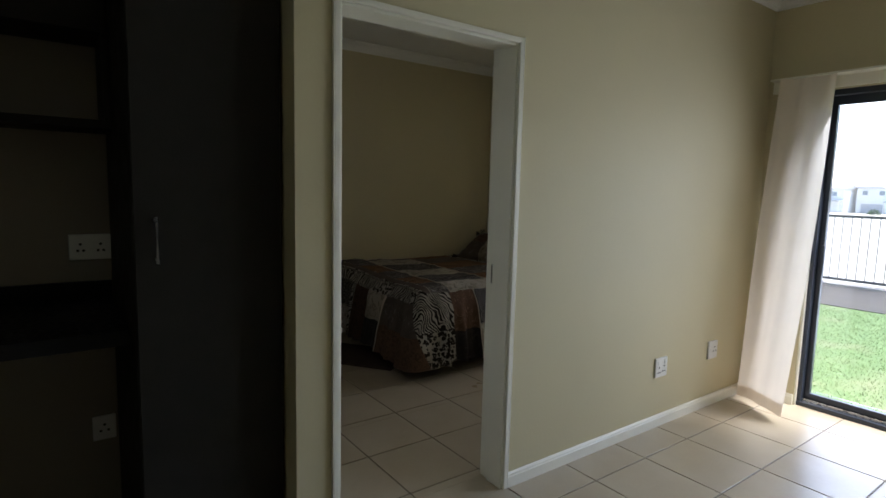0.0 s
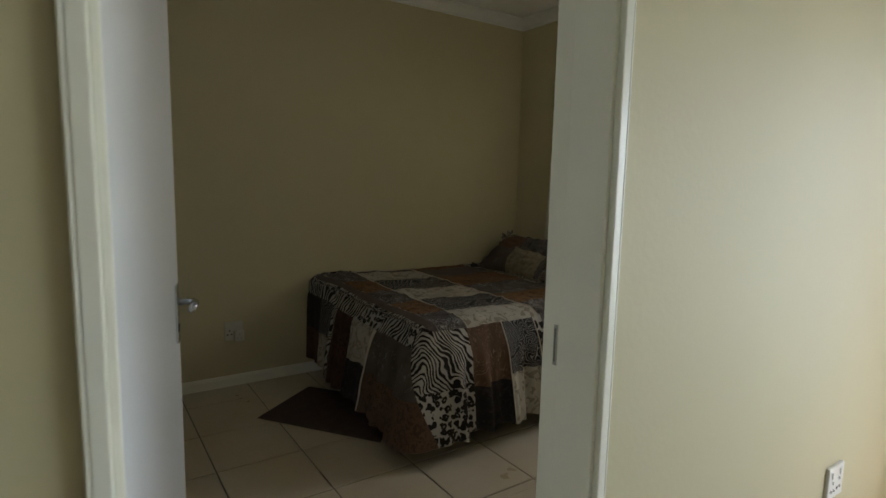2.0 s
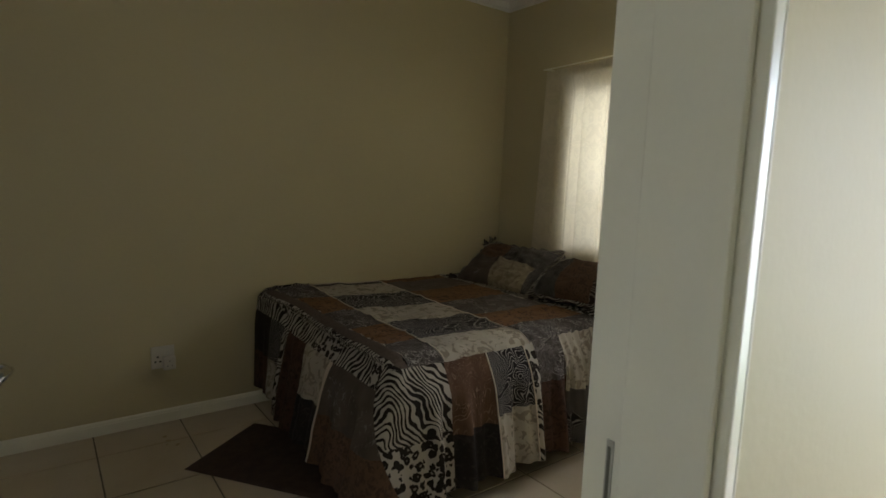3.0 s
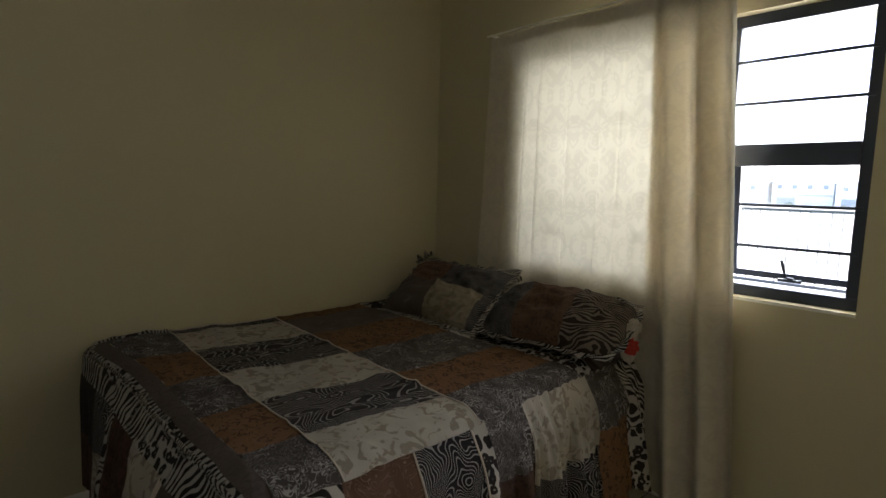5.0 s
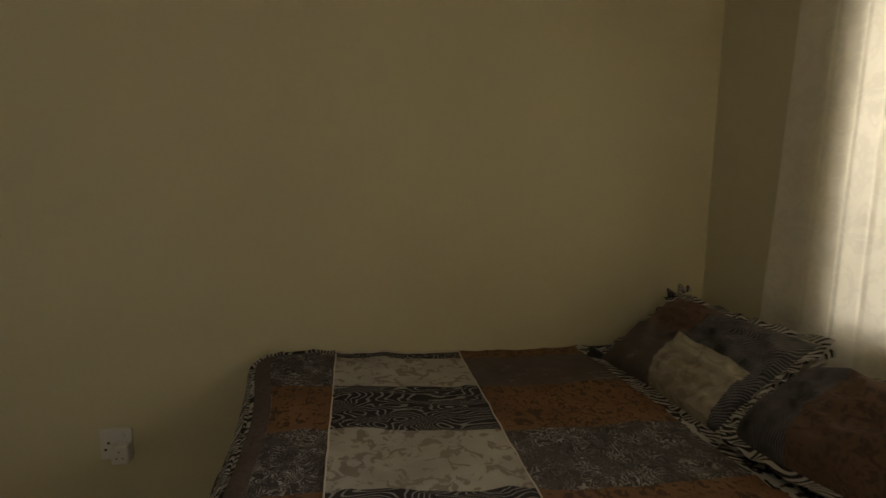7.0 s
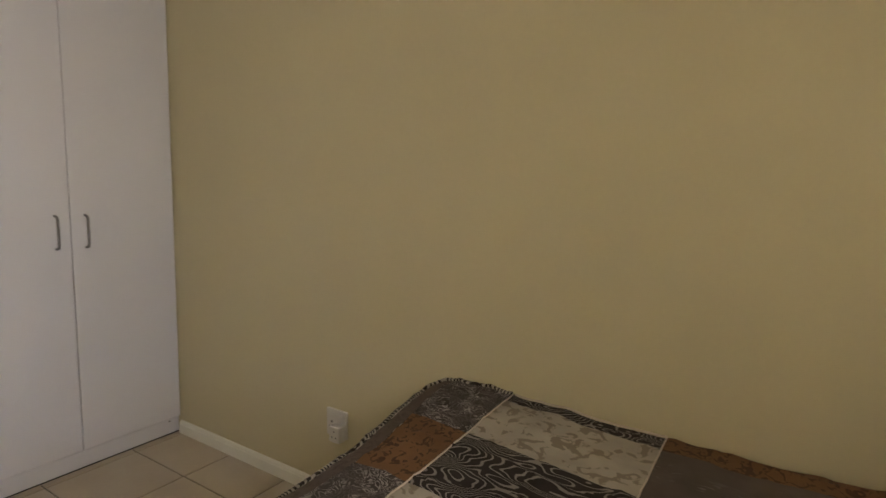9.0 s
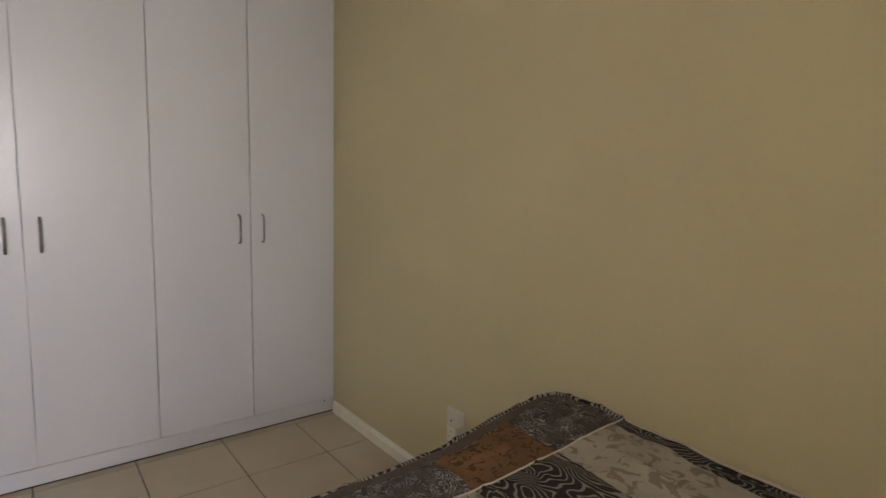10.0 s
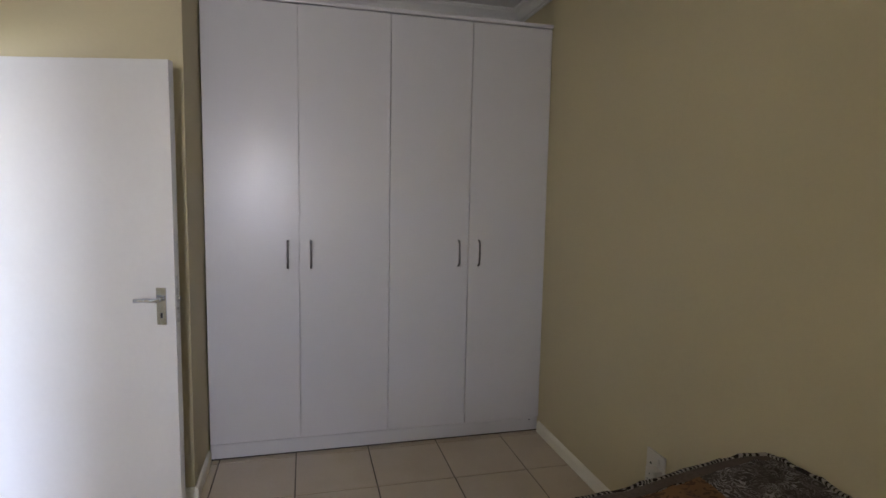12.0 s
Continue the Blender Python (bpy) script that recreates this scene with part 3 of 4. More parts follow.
def window():
    ob = thing("window_1", "charcoal aluminium window with an awning pane ajar", "window", kind="structure")
    x0, x1 = 2.405, 2.455
    f = 0.045
    ym = 1.250
    part("window_frame", box(x0, x1, WX0, WX1, WZ0, WZ0 + f, 0.003), CHARCOAL, ob)
    part("window_frame", box(x0, x1, WX0, WX1, WZ1 - f, WZ1, 0.003), CHARCOAL, ob)
    for y, w in ((WX0, f), (WX1 - f, f), (ym - f / 2, f)):
        part("window_frame", box(x0, x1, y, y + w, WZ0 + f, WZ1 - f, 0.003), CHARCOAL, ob)
    part("transom", box(x0 - 0.004, x1, WX0 + f, ym - f / 2, 1.468, 1.552, 0.003), CHARCOAL, ob)
    a, b = WX0 + f, ym - f / 2
    for y0, y1, z0, z1 in ((a, b, 1.552, WZ1 - f), (ym + f / 2, WX1 - f, WZ0 + f, WZ1 - f)):
        p = part("pane", box(2.428, 2.433, y0, y1, z0, z1), GLASS, ob)
        p.visible_shadow = False
    sash = part("awning_sash", sash_frame(a - 0.022, b + 0.004, 1.02, 1.50, 0.026), CHARCOAL, ob, "awning sash standing ajar")
    p = part("pane", sash_pane(a + 0.005, b - 0.023, 1.047, 1.473), GLASS, sash)
    p.visible_shadow = False
    part("stay", tube([(2.40, STAY, 1.042), (2.385, STAY + 0.02, 1.05), (2.372, STAY + 0.035, 1.115)], 0.006, 8), CHARCOAL, ob, "dark window stay", True)
    part("stay_arm", box(2.395, 2.405, STAY - 0.03, STAY + 0.05, 1.03, 1.042, 0.002), CHARCOAL, ob)
    for z in (1.158, 1.318, 1.706, 1.866):
        part("burglar_bar", box(2.392, 2.400, WX0 + 0.02, WX1 - 0.02, z - 0.006, z + 0.006, 0.002), CHARCOAL, ob, "dark horizontal burglar bar")
    part("window_sill", box(XE - 0.001, 2.404, WX0, WX1, WZ0 - 0.012, WZ0 - 0.0005), WHITE, ob, "white painted sill")
    part("outer_sill", box(2.456, XO + 0.04, WX0 + 0.002, WX1 - 0.002, WZ0 + 0.001, WZ0 + 0.018, 0.003), CONCRETE, ob)


def tip(p, z1):
    """The awning sash hangs from its top edge and stands 6 degrees out."""
    a = radians(6)
    d = z1 - p[2]
    return (p[0] + math.sin(a) * d, p[1], z1 - math.cos(a) * d)


def sash_frame(y0, y1, z0, z1, w):
    bm = bmesh.new()
    for b in ((y0, y1, z0, z0 + w), (y0, y1, z1 - w, z1), (y0, y0 + w, z0 + w, z1 - w), (y1 - w, y1, z0 + w, z1 - w)):
        box(2.457, 2.48, *b, bm=bm)
    for v in bm.verts:
        v.co = tip(v.co, z1)
    return bm


def sash_pane(y0, y1, z0, z1):
    bm = box(2.466, 2.470, y0, y1, z0, z1)
    for v in bm.verts:
        v.co = tip(v.co, 1.50)
    return bm


def sliding_door():
    ob = thing("window_2", "charcoal aluminium sliding glass door to the garden", "sliding door", kind="structure")
    x0, x1 = 2.385, 2.475
    f = 0.034
    part("door_frame", box(x0, x1, SY0, SY1, SZ - f, SZ, 0.003), CHARCOAL, ob)
    part("threshold", box(x0 - 0.01, x1, SY0, SY1, 0.0, 0.028, 0.003), CHARCOAL, ob, "charcoal aluminium threshold track")
    part("track_rib", box(x0 + 0.03, x0 + 0.036, SY0 + f, SY1 - f, 0.028, 0.045), STEEL, ob)
    for y in (SY0, SY1 - f):
        part("door_frame", box(x0, x1, y, y + f, 0.028, SZ - f, 0.003), CHARCOAL, ob)
    mid = (SY0 + SY1) / 2
    for y0, y1, xa in ((SY0 + f, mid + 0.03, x0 + 0.008), (mid - 0.03, SY1 - f, x0 + 0.05)):
        leaf = part("sliding_leaf", sliding_leaf(xa, y0, y1), CHARCOAL, ob)
        p = part("pane", box(xa + 0.012, xa + 0.017, y0 + 0.032, y1 - 0.032, 0.1, SZ - f - 0.057), GLASS, leaf)
        p.visible_shadow = False
    part("handle", box(x0 + 0.035, x0 + 0.05, SY1 - f - 0.04, SY1 - f - 0.02, 0.9, 1.1, 0.004), CHARCOAL, ob)
    part("reveal", box(2.362, 2.384, SY1 - 0.012, SY1 - 0.0005, 0.0, SZ - 0.001), WHITE, ob)


def sliding_leaf(xa, y0, y1):
    bm = bmesh.new()
    z0, z1 = 0.029, SZ - 0.036
    for b in ((y0, y1, z0, z0 + 0.055), (y0, y1, z1 - 0.055, z1), (y0, y0 + 0.032, z0 + 0.055, z1 - 0.055), (y1 - 0.032, y1, z0 + 0.055, z1 - 0.055)):
        box(xa, xa + 0.03, *b, bm=bm)
    return bm


# ---- bedroom things ----
BX0, BX1, BY0, BY1, BZ = 0.500, 2.26, 1.485, 2.915, 0.668


def bed():
    ob = thing("bed", "double bed on a dark cloth-covered base", "bed")
    part("base", box(BX0 + 0.05, BX1, BY0 + 0.06, BY1 - 0.02, 0.12, 0.40, 0.02), BEDBASE, ob)
    part("mattress", box(BX0 + 0.04, BX1, BY0 + 0.05, BY1 - 0.02, 0.402, BZ - 0.03, 0.04), MATTRESS, ob)
    for x in (BX0 + 0.14, BX1 - 0.12):
        for y in (BY0 + 0.15, BY1 - 0.14):
            part("leg", rod((x, y, 0), (x, y, 0.12), 0.03), CHARCOAL, ob)


def front_y(x):
    return BY0 + 0.032 * smoothstep(1.3, 1.65, x)


def foot_x(y):
    return BX0 - 0.06 * smoothstep(2.35, 2.9, y)


def top_z(x, y):
    edge = min(x - foot_x(y), y - front_y(x))
    z = BZ - 0.04 * math.exp(-max(edge, 0) / 0.03)
    z += 0.007 * noise.noise((x * 3.1, y * 3.1, 1.7)) + 0.004 * noise.noise((x * 9, y * 7, 4.2)) + 0.002 * noise.noise((x * 22, y * 20, 8.0))
    z += 0.016 * smoothstep(1.9, 2.8, y) + 0.018 * smoothstep(2.2, 2.85, y) * smoothstep(1.1, 0.5, x)
    z += 0.006 * math.sin(x * 2 * math.pi / 0.052 + 3 * noise.noise((x * 4, y * 3, 0))) * smoothstep(1.3, 1.45, x) * math.exp(-max(y - front_y(x), 0) / 0.07)
    crease = abs(noise.noise((x * 2.2 + y * 1.1, y * 4.3 - x * 0.6, 3.3)))
    z += 0.009 * max(0.0, 1 - crease * 7) ** 2 + 0.005 * max(0.0, 1 - abs(noise.noise((x * 5 - y * 2, x * 3 + y * 4, 9.1))) * 8)
    return z


def row_y(k, x):
    rows = (BY1, 2.862, 2.602, 2.305, 1.997, 1.70, front_y(x))
    lean = (0, 0.04, 0.06, 0.09, 0.08, 0.05, 0)[k]
    return rows[k] - lean * smoothstep(0.6, 1.5, x)


def col_x(k, y):
    edge = foot_x(y) + 0.025
    base = (foot_x(y), edge, 0.759, 1.254, 1.85, 1.965, BX1, edge + 0.055)[k]
    s = (y - BY0) / (BY1 - BY0)
    return base + (0, 0.0, 0.0, 0.0, -0.09 * s, -0.08 * s, 0, 0)[k]


def top_patch(parent, name, c0, c1, r0, r1, material):
    """One sewn patch of the bedspread's top, between two columns and two rows."""
    def f(u, v):
        x = y = 0.0
        y = BY1 + (BY0 - BY1) * 0.5
        for _ in range(3):
            x = col_x(c0, y) * (1 - u) + col_x(c1, y) * u
            y = row_y(r0, x) * (1 - v) + row_y(r1, x) * v
        return (x, y, top_z(x, y))
    part(name, sheet(24, 24, f), material, parent, "", True)


PERIM_FOOT = BY1 - BY0


def hem(p):
    z = 0.115 + 0.02 * noise.noise((p * 2.3, 0, 5)) + 0.012 * math.sin(p * 9)
    return z - 0.03 * math.exp(-((p - PERIM_FOOT) / 0.2) ** 2)


def outline(p):
    """A point on the bed's top edge and the way out, p metres along foot side and then front side."""
    r = 0.06
    if p < PERIM_FOOT - r:
        return Vector((foot_x(BY1 - p), BY1 - p, 0)), Vector((-1, 0, 0))
    if p > PERIM_FOOT + r:
        x = BX0 + (p - PERIM_FOOT)
        return Vector((x, front_y(x), 0)), Vector((0, -1, 0))
    a = (p - PERIM_FOOT + r) / (2 * r) * math.pi / 2
    out = Vector((-math.cos(a), -math.sin(a), 0))
    return Vector((BX0 + r, BY0 + r, 0)) + out * r, out


def skirt_point(p, q):
    at, out = outline(p)
    zt = top_z(at.x, at.y)
    z = zt + (hem(p) - zt) * q
    fold = math.sin(p * 2 * math.pi / 0.19 + 2.2 * noise.noise((p * 3, 0, 0))) + 0.5 * math.sin(p * 2 * math.pi / 0.083 + 1.0)
    side = smoothstep(PERIM_FOOT + 0.1, PERIM_FOOT - 0.1, p)
    push = 0.004 + 0.055 * smoothstep(-0.1, 0.28, q) + (0.085 + 0.02 * side) * (0.35 + 0.65 * smoothstep(0.0, 0.8, p)) * q - 0.012 + (0.016 + 0.010 * (1 - side)) * fold * smoothstep(0.05, 0.7, q) + 0.008 * noise.noise((p * 8, q * 4, 2))
    push += 0.009 * math.sin(p * 2 * math.pi / 0.052 + 3 * noise.noise((p * 4, q, 0))) * smoothstep(PERIM_FOOT + 0.8, PERIM_FOOT + 0.95, p) * smoothstep(0.0, 0.2, q)
    push += 0.035 * smoothstep(0.1, 0.9, q) * math.exp(-((p - PERIM_FOOT) / 0.12) ** 2)
    at = at + out * push * (0.3 + 0.7 * smoothstep(0.05, 0.55, p))
    return (at.x, at.y, z)


def slanted(p0, p1, s0, s1, u, q):
    """A point of a drop patch whose sides lean by s0 and s1 metres from top to hem."""
    a, b = p0 + s0 * q, p1 + s1 * q
    return skirt_point(a + (b - a) * u, q)


def skirt_patch(parent, name, p0, p1, q0, q1, material, s0=0.0, s1=0.0):
    nu = max(3, int((p1 - p0) / 0.012))
    nv = max(2, int((q1 - q0) * 22))
    part(name, sheet(nu, nv, lambda u, v: slanted(p0, p1, s0, s1, u, q0 + (q1 - q0) * v)), material, parent, "", True)


def bedspread():
    ob = thing("bedspread", "patchwork bedspread of brown, grey, cream and animal prints on a bed", "bedspread")
    for k, (a, b, c) in enumerate(((GREY_SWIRL, None, BROWN), (GREY_SWIRL, CREAM, GREY), (BROWN, BLACKLINE, BROWN), (GREY_SWIRL, CREAM, GREY_SWIRL), (BROWN, BLACKLINE, BROWN), (GREY_SWIRL, CREAM, GREY_SWIRL))):
        top_patch(ob, "patch", 7, 2, k, k + 1, a)
        top_patch(ob, "patch", 2, 3, k, k + 1, b or BLACKLINE)
        top_patch(ob, "patch", 3, 4, k, k + 1, c)
    top_patch(ob, "border", 0, 1, 0, 6, ZEBRA_Y)
    top_patch(ob, "binding", 1, 7, 0, 6, BINDING)
    top_patch(ob, "border", 4, 5, 0, 6, ZEBRA_Y)
    top_patch(ob, "pillow_end", 5, 6, 0, 6, GREY)
    f = PERIM_FOOT
    foot = ((0.0, 0.24, BLACK, DARKBROWN), (0.24, 0.42, FINELINE, CREAM), (0.42, 0.48, ZEBRA_X, ZEBRA_X), (0.48, 0.70, DARKBROWN, DARKBROWN),
            (0.70, 0.97, CREAM, BLACK), (0.97, 1.01, PIPING, PIPING), (1.01, f - 0.06, GREY, BROWN_DIM))
    front = ((-0.06, 0.25, ZEBRA_X, LEOPARD), (0.25, 0.48, BRANCHED, BLACK), (0.48, 0.71, FINELINE, CREAM), (0.71, 0.77, LEOPARD, ZEBRA_X),
             (0.77, 0.97, GREY_SWIRL, DARKBROWN), (0.97, 1.38, CREAM, FINELINE), (1.38, 1.60, GREY_SWIRL, BROWN), (1.60, 1.76, ZEBRA_X, LEOPARD))
    for p0, p1, a, b in foot:
        lean = 0.10 if p1 == f - 0.06 else 0.0
        skirt_patch(ob, "border", p0, p1, 0.0, 0.15, ZEBRA_Y, 0.0, lean)
        skirt_patch(ob, "drop_patch", p0, p1, 0.15, 0.58, a, 0.0, lean)
        skirt_patch(ob, "drop_patch", p0, p1, 0.58, 1.0, b, 0.0, lean)
    for k, (p0, p1, a, b) in enumerate(front):
        q = (0.52, 0.56, 0.5, 0.5, 0.35, 0.5, 0.4, 0.5)[k]
        skirt_patch(ob, "drop_patch", f + p0, f + p1, 0.0, q, a, 0.10 if k == 0 else 0.0)
        skirt_patch(ob, "drop_patch", f + p0, f + p1, q, 1.0, b, 0.10 if k == 0 else 0.0)
    for c in (2, 3):
        pts = []
        for i in range(60):
            y = BY1 - 0.01 + (BY0 + 0.01 - BY1) * i / 59
            x = col_x(c, y) + 0.002 * noise.noise((y * 9, c, 0))
            pts.append((x, y, top_z(x, y) + 0.002))
        part("piping", tube(pts, 0.0026), PIPING, ob, "cream piping seam", True)
    pts = []
    for i in range(70):
        y = BY1 - 0.02 + (BY0 + 0.09 - BY1) * i / 69
        x = foot_x(y) + 0.006 + 0.03 * smoothstep(BY1 - 0.09, BY1 - 0.02, y)
        pts.append((x, y, top_z(x, y) + 0.004))
    for i in range(14):
        x = foot_x(BY1) + 0.045 + 0.27 * i / 13
        pts.insert(0, (x, BY1 - 0.006, top_z(x, BY1 - 0.006) + 0.003))
    part("edge_roll", tube(pts, 0.007, 8), ZEBRA_F, ob, "rolled black and white edge", True)
    pts = []
    for i in range(24):
        x = 0.765 + 0.49 * i / 23
        pts.append((x, BY1 - 0.004, top_z(x, BY1 - 0.004) + 0.003))
    part("piping", tube(pts, 0.004), PIPING, ob, "cream piping along the edge", True)
    for p in (f + 0.48, f + 0.71):
        part("piping", tube([Vector(skirt_point(p, i / 20)) + Vector((0, -0.002, 0)) for i in range(21)], 0.0035), PIPING, ob, "cream piping seam", True)


def pillow_shape(w, h, t, u0, u1, v0, v1, side, seed, n=16, soft=0.0):
    def f(u, v):
        a, b = u0 + (u1 - u0) * u, v0 + (v1 - v0) * v
        body = max(0.0, (1 - abs(a) ** 2.6)) ** 0.55 * max(0.0, (1 - abs(b) ** 2.6)) ** 0.55
        pull = 1 - 0.07 * (1 - abs(a)) * abs(b) - 0.0
        z = side * t / 2 * body
        z += 0.016 * noise.noise((a * 2.1 + seed, b * 2.5, side)) * (0.3 + body) + 0.009 * noise.noise((a * 4.5 + b * 3 + seed, b * 9 - a * 4, side)) * body + 0.020 * max(0.0, 1 - 5 * abs(noise.noise((a * 1.6 + b * 1.2 + seed, b * 3.2 - a, side)))) * body
        return (a * w / 2 * (1 - 0.05 * (1 - b * b)) * (1 - soft * b ** 4), b * h / 2 * pull * (1 - soft * a ** 6), z)
    return sheet(n, n, f)


def pillow(label, m, w, h, t, quarters, seed, soft=0.0):
    """A pillow lying in its own x (length) and y (height); quarters: u0, u1, v0, v1 and cloth of each patch of its face."""
    ob = thing("pillow", label, "pillow", group="pillows on the bed")
    ob.matrix_basis = m
    for u0, u1, v0, v1, cl in quarters:
        part("face_patch", pillow_shape(w, h, t, u0, u1, v0, v1, 1, seed, 18, soft), cl, ob, "", True)
    part("back", pillow_shape(w, h, t, -1, 1, -1, 1, -1, seed, 18, soft), GREY, ob, "", True)

    def frill(u, v):
        c = u * 8
        k = int(min(c, 7.999)) // 2
        s = (c - 2 * k) - 1
        a, b = ((s, -1), (1, s), (-s, 1), (-1, -s))[k]
        x, y = a * w / 2 * (1 - 0.05 * (1 - b * b)) * (1 - soft * b ** 4), b * h / 2 * (1 - 0.07 * (1 - abs(a)) * abs(b)) * (1 - soft * a ** 6)
        d = Vector((a, b, 0)) if abs(abs(s) - 1) < 0.03 else Vector(((0, -1, 0), (1, 0, 0), (0, 1, 0), (-1, 0, 0))[k])
        return Vector((x, y, 0)) + d * 0.028 * v + Vector((0, 0, 0.008 * v * math.sin(u * 150 + seed + 2 * math.sin(u * 31)) + 0.004))
    def ruffle(u, v):
        a = math.pi * (0.35 + 0.8 * u)
        return Vector((-w / 2, h / 2, 0.005)) + Vector((math.cos(a), math.sin(a), 0.35 * math.sin(u * 19))) * (0.012 + 0.05 * v)
    part("corner_ruffle", sheet(60, 4, ruffle), ZEBRA_F, ob, "gathered zebra print corner", True)
    part("frill", sheet(360, 3, frill), ZEBRA_F, ob, "zebra print frill", True)
    return ob


def pillows():
    m = Matrix(((0.0, 0.82, -0.57, 0), (-1, 0, 0, 0), (0, 0.57, 0.82, 0), (0, 0, 0, 1)))
    four = [(-1, -0.02, 0, 1, BROWN_DIM), (-0.02, 1, 0, 1, FINEPILLOW), (-1, -0.02, -1, 0, GREY), (-0.02, 0.88, -1, 0, CREAM_DIM), (0.88, 1, -1, 0, FINEPILLOW)]
    first = pillow("brown and grey patchwork pillow leaning against the wall under the window", Matrix.Translation((2.0, 2.455, 0.80)) @ pose(0, 0, 0, 0, 0, 4) @ m, 0.66, 0.42, 0.16, four, 1.0)
    tuft = pillow_blob(0.03, 0.028, 0.035, 3.0)
    bmesh.ops.translate(tuft, verts=tuft.verts[:], vec=(-0.345, -0.215, -0.015))
    part("corner_tuft", tuft, BLACK, first, "gathered black corner", True)
    m2 = Matrix(((0.0, 0.906, -0.423, 0), (-1, 0, 0, 0), (0, 0.423, 0.906, 0), (0, 0, 0, 1)))
    three = [(-1, -0.45, -1, 1, FINEPILLOW), (-0.45, 0.3, -1, 1, BROWN_DIM), (0.3, 1, -1, 1, ZEBRA_P)]
    pillow("plump patchwork pillow with zebra end lying under the curtain", Matrix.Translation((2.05, 1.775, 0.785)) @ pose(0, 0, 0, 0, 0, 9) @ m2, 0.67, 0.38, 0.22, three, 4.0, 0.13)


def bundle():
    ob = thing("cloth_bundle", "small crumpled white and red cloth tucked beside the pillow", "cloth", (2.135, 1.470, 0.690))
    fold = pillow_blob(0.04, 0.032, 0.075, 2.0)
    part("fold", fold, LINEN, ob, "", True)
    tail = pillow_blob(0.045, 0.022, 0.035, 9.0)
    bmesh.ops.translate(tail, verts=tail.verts[:], vec=(0.01, -0.01, 0.085))
    part("fold", tail, LINEN, ob, "", True)
    red = pillow_blob(0.026, 0.034, 0.034, 6.0)
    bmesh.ops.translate(red, verts=red.verts[:], vec=(-0.022, -0.012, 0.015))
    part("red_fold", red, RED, ob, "red cloth fold", True)


def pillow_blob(a, b, c, seed):
    bm = bmesh.new()
    bmesh.ops.create_icosphere(bm, subdivisions=4, radius=1)
    for v in bm.verts:
        k = 1 + 0.4 * noise.noise(v.co * 2.6 + Vector((seed, 0, 0))) + 0.3 * abs(noise.noise(v.co * 5.5 + Vector((0, seed, 0))))
        v.co = Vector((v.co.x * a * k, v.co.y * b * k, v.co.z * c * k + c * 0.5))
    return bm


def rug():
    """A pile rug, turned, partly under the bed."""
    ob = thing("rug", "dark brown pile bedside rug partly under the bed", "rug", (-0.09, 2.335, 0.0), 36.5)

    def f(u, v):
        x, y = u * 0.52, -v * 0.78
        e = min(u, 1 - u, v, 1 - v)
        return (x, y, 0.004 + 0.010 * smoothstep(0.0, 0.03, e) + 0.0015 * noise.noise((x * 60, y * 60, 0)))
    part("rug_top", sheet(40, 60, f), MAT_BROWN, ob, "", True)
    part("backing", box(0.004, 0.516, -0.776, -0.004, 0.0005, 0.0045), MAT_BROWN, ob)


def curtain_bedroom():
    ob = thing("curtain", "cream damask curtain drawn across most of the bedroom window", "curtain")
    y0, y1 = 2.45, 1.21
    zt = 2.150

    def f(u, v):
        gather = smoothstep(0.70, 0.76, u)
        y = y0 + (y1 - y0) * u
        y += 0.08 * (1 - u) ** 4 * v - 0.15 * gather * v
        z = zt + 0.02 * (u) - v * (2.13 if u > 0.55 else 1.6 + 0.53 * smoothstep(0.4, 0.55, u))
        loose = smoothstep(0.0, 0.25, v)
        fold = 0.006 * math.sin(u * 42 + 0.7 * math.sin(u * 9)) * (0.35 + 0.65 * loose) + 0.005 * math.sin(u * 19 + 1) * loose
        for c in (0.10, 0.185, 0.26, 0.40, 0.545, 0.62):
            fold -= 0.004 * math.exp(-((u - c) / 0.0055) ** 2) * (0.4 + 0.6 * loose)
        deep = 0.034 * math.sin((u - 0.70) * 55) * (0.6 + 0.4 * loose)
        x = 2.284 + 0.040 * smoothstep(0.0, 0.12, v) * (1 - gather) * smoothstep(0.0, 0.1, u) + 0.010 * smoothstep(0.22, 0.0, u) + fold * (1 - gather) + deep * gather + 0.008 * noise.noise((u * 6, v * 3, 0)) * v
        return (x, y, z)
    part("panel", sheet(420, 50, f), CURTAIN_BED, ob, "", True)
    # Unseen sheets added behind the folds, dimming daylight in bands like doubled cloth.
    for u0, u1, deep in ((0.728, 0.862, 0.010), (0.872, 0.985, 0.010), (0.735, 0.79, 0.024), (0.874, 0.935, 0.024), (0.876, 0.905, 0.036)):
        part("dimming_sheet", sheet(70, 50, lambda u, v: Vector(f(u0 + (u1 - u0) * u, v)) + Vector((deep + 0.008 * math.sin(u * 3.1), 0, 0))), DIMMING_CLOTH, ob, "thin sheet added behind the gathered folds to dim the daylight", True)
    part("heading", sheet(420, 3, lambda u, v: Vector(f(u, v * 0.035)) + Vector((0.004, 0, 0))), CURTAIN_BED, ob, "doubled heading band", True)
    rail = thing("curtain_rod", "thin white curtain rod above the bedroom window", "curtain rod")
    part("rod", rod((2.282, 2.47, 2.163), (2.282, 0.62, 2.195), 0.0045), WHITE, rail)
    for y in (2.44, 0.68):
        part("bracket", box(2.276, XE, y - 0.004, y + 0.004, 2.157 + (2.44 - y) * 0.017, 2.169 + (2.44 - y) * 0.017, 0.001), WHITE, rail)


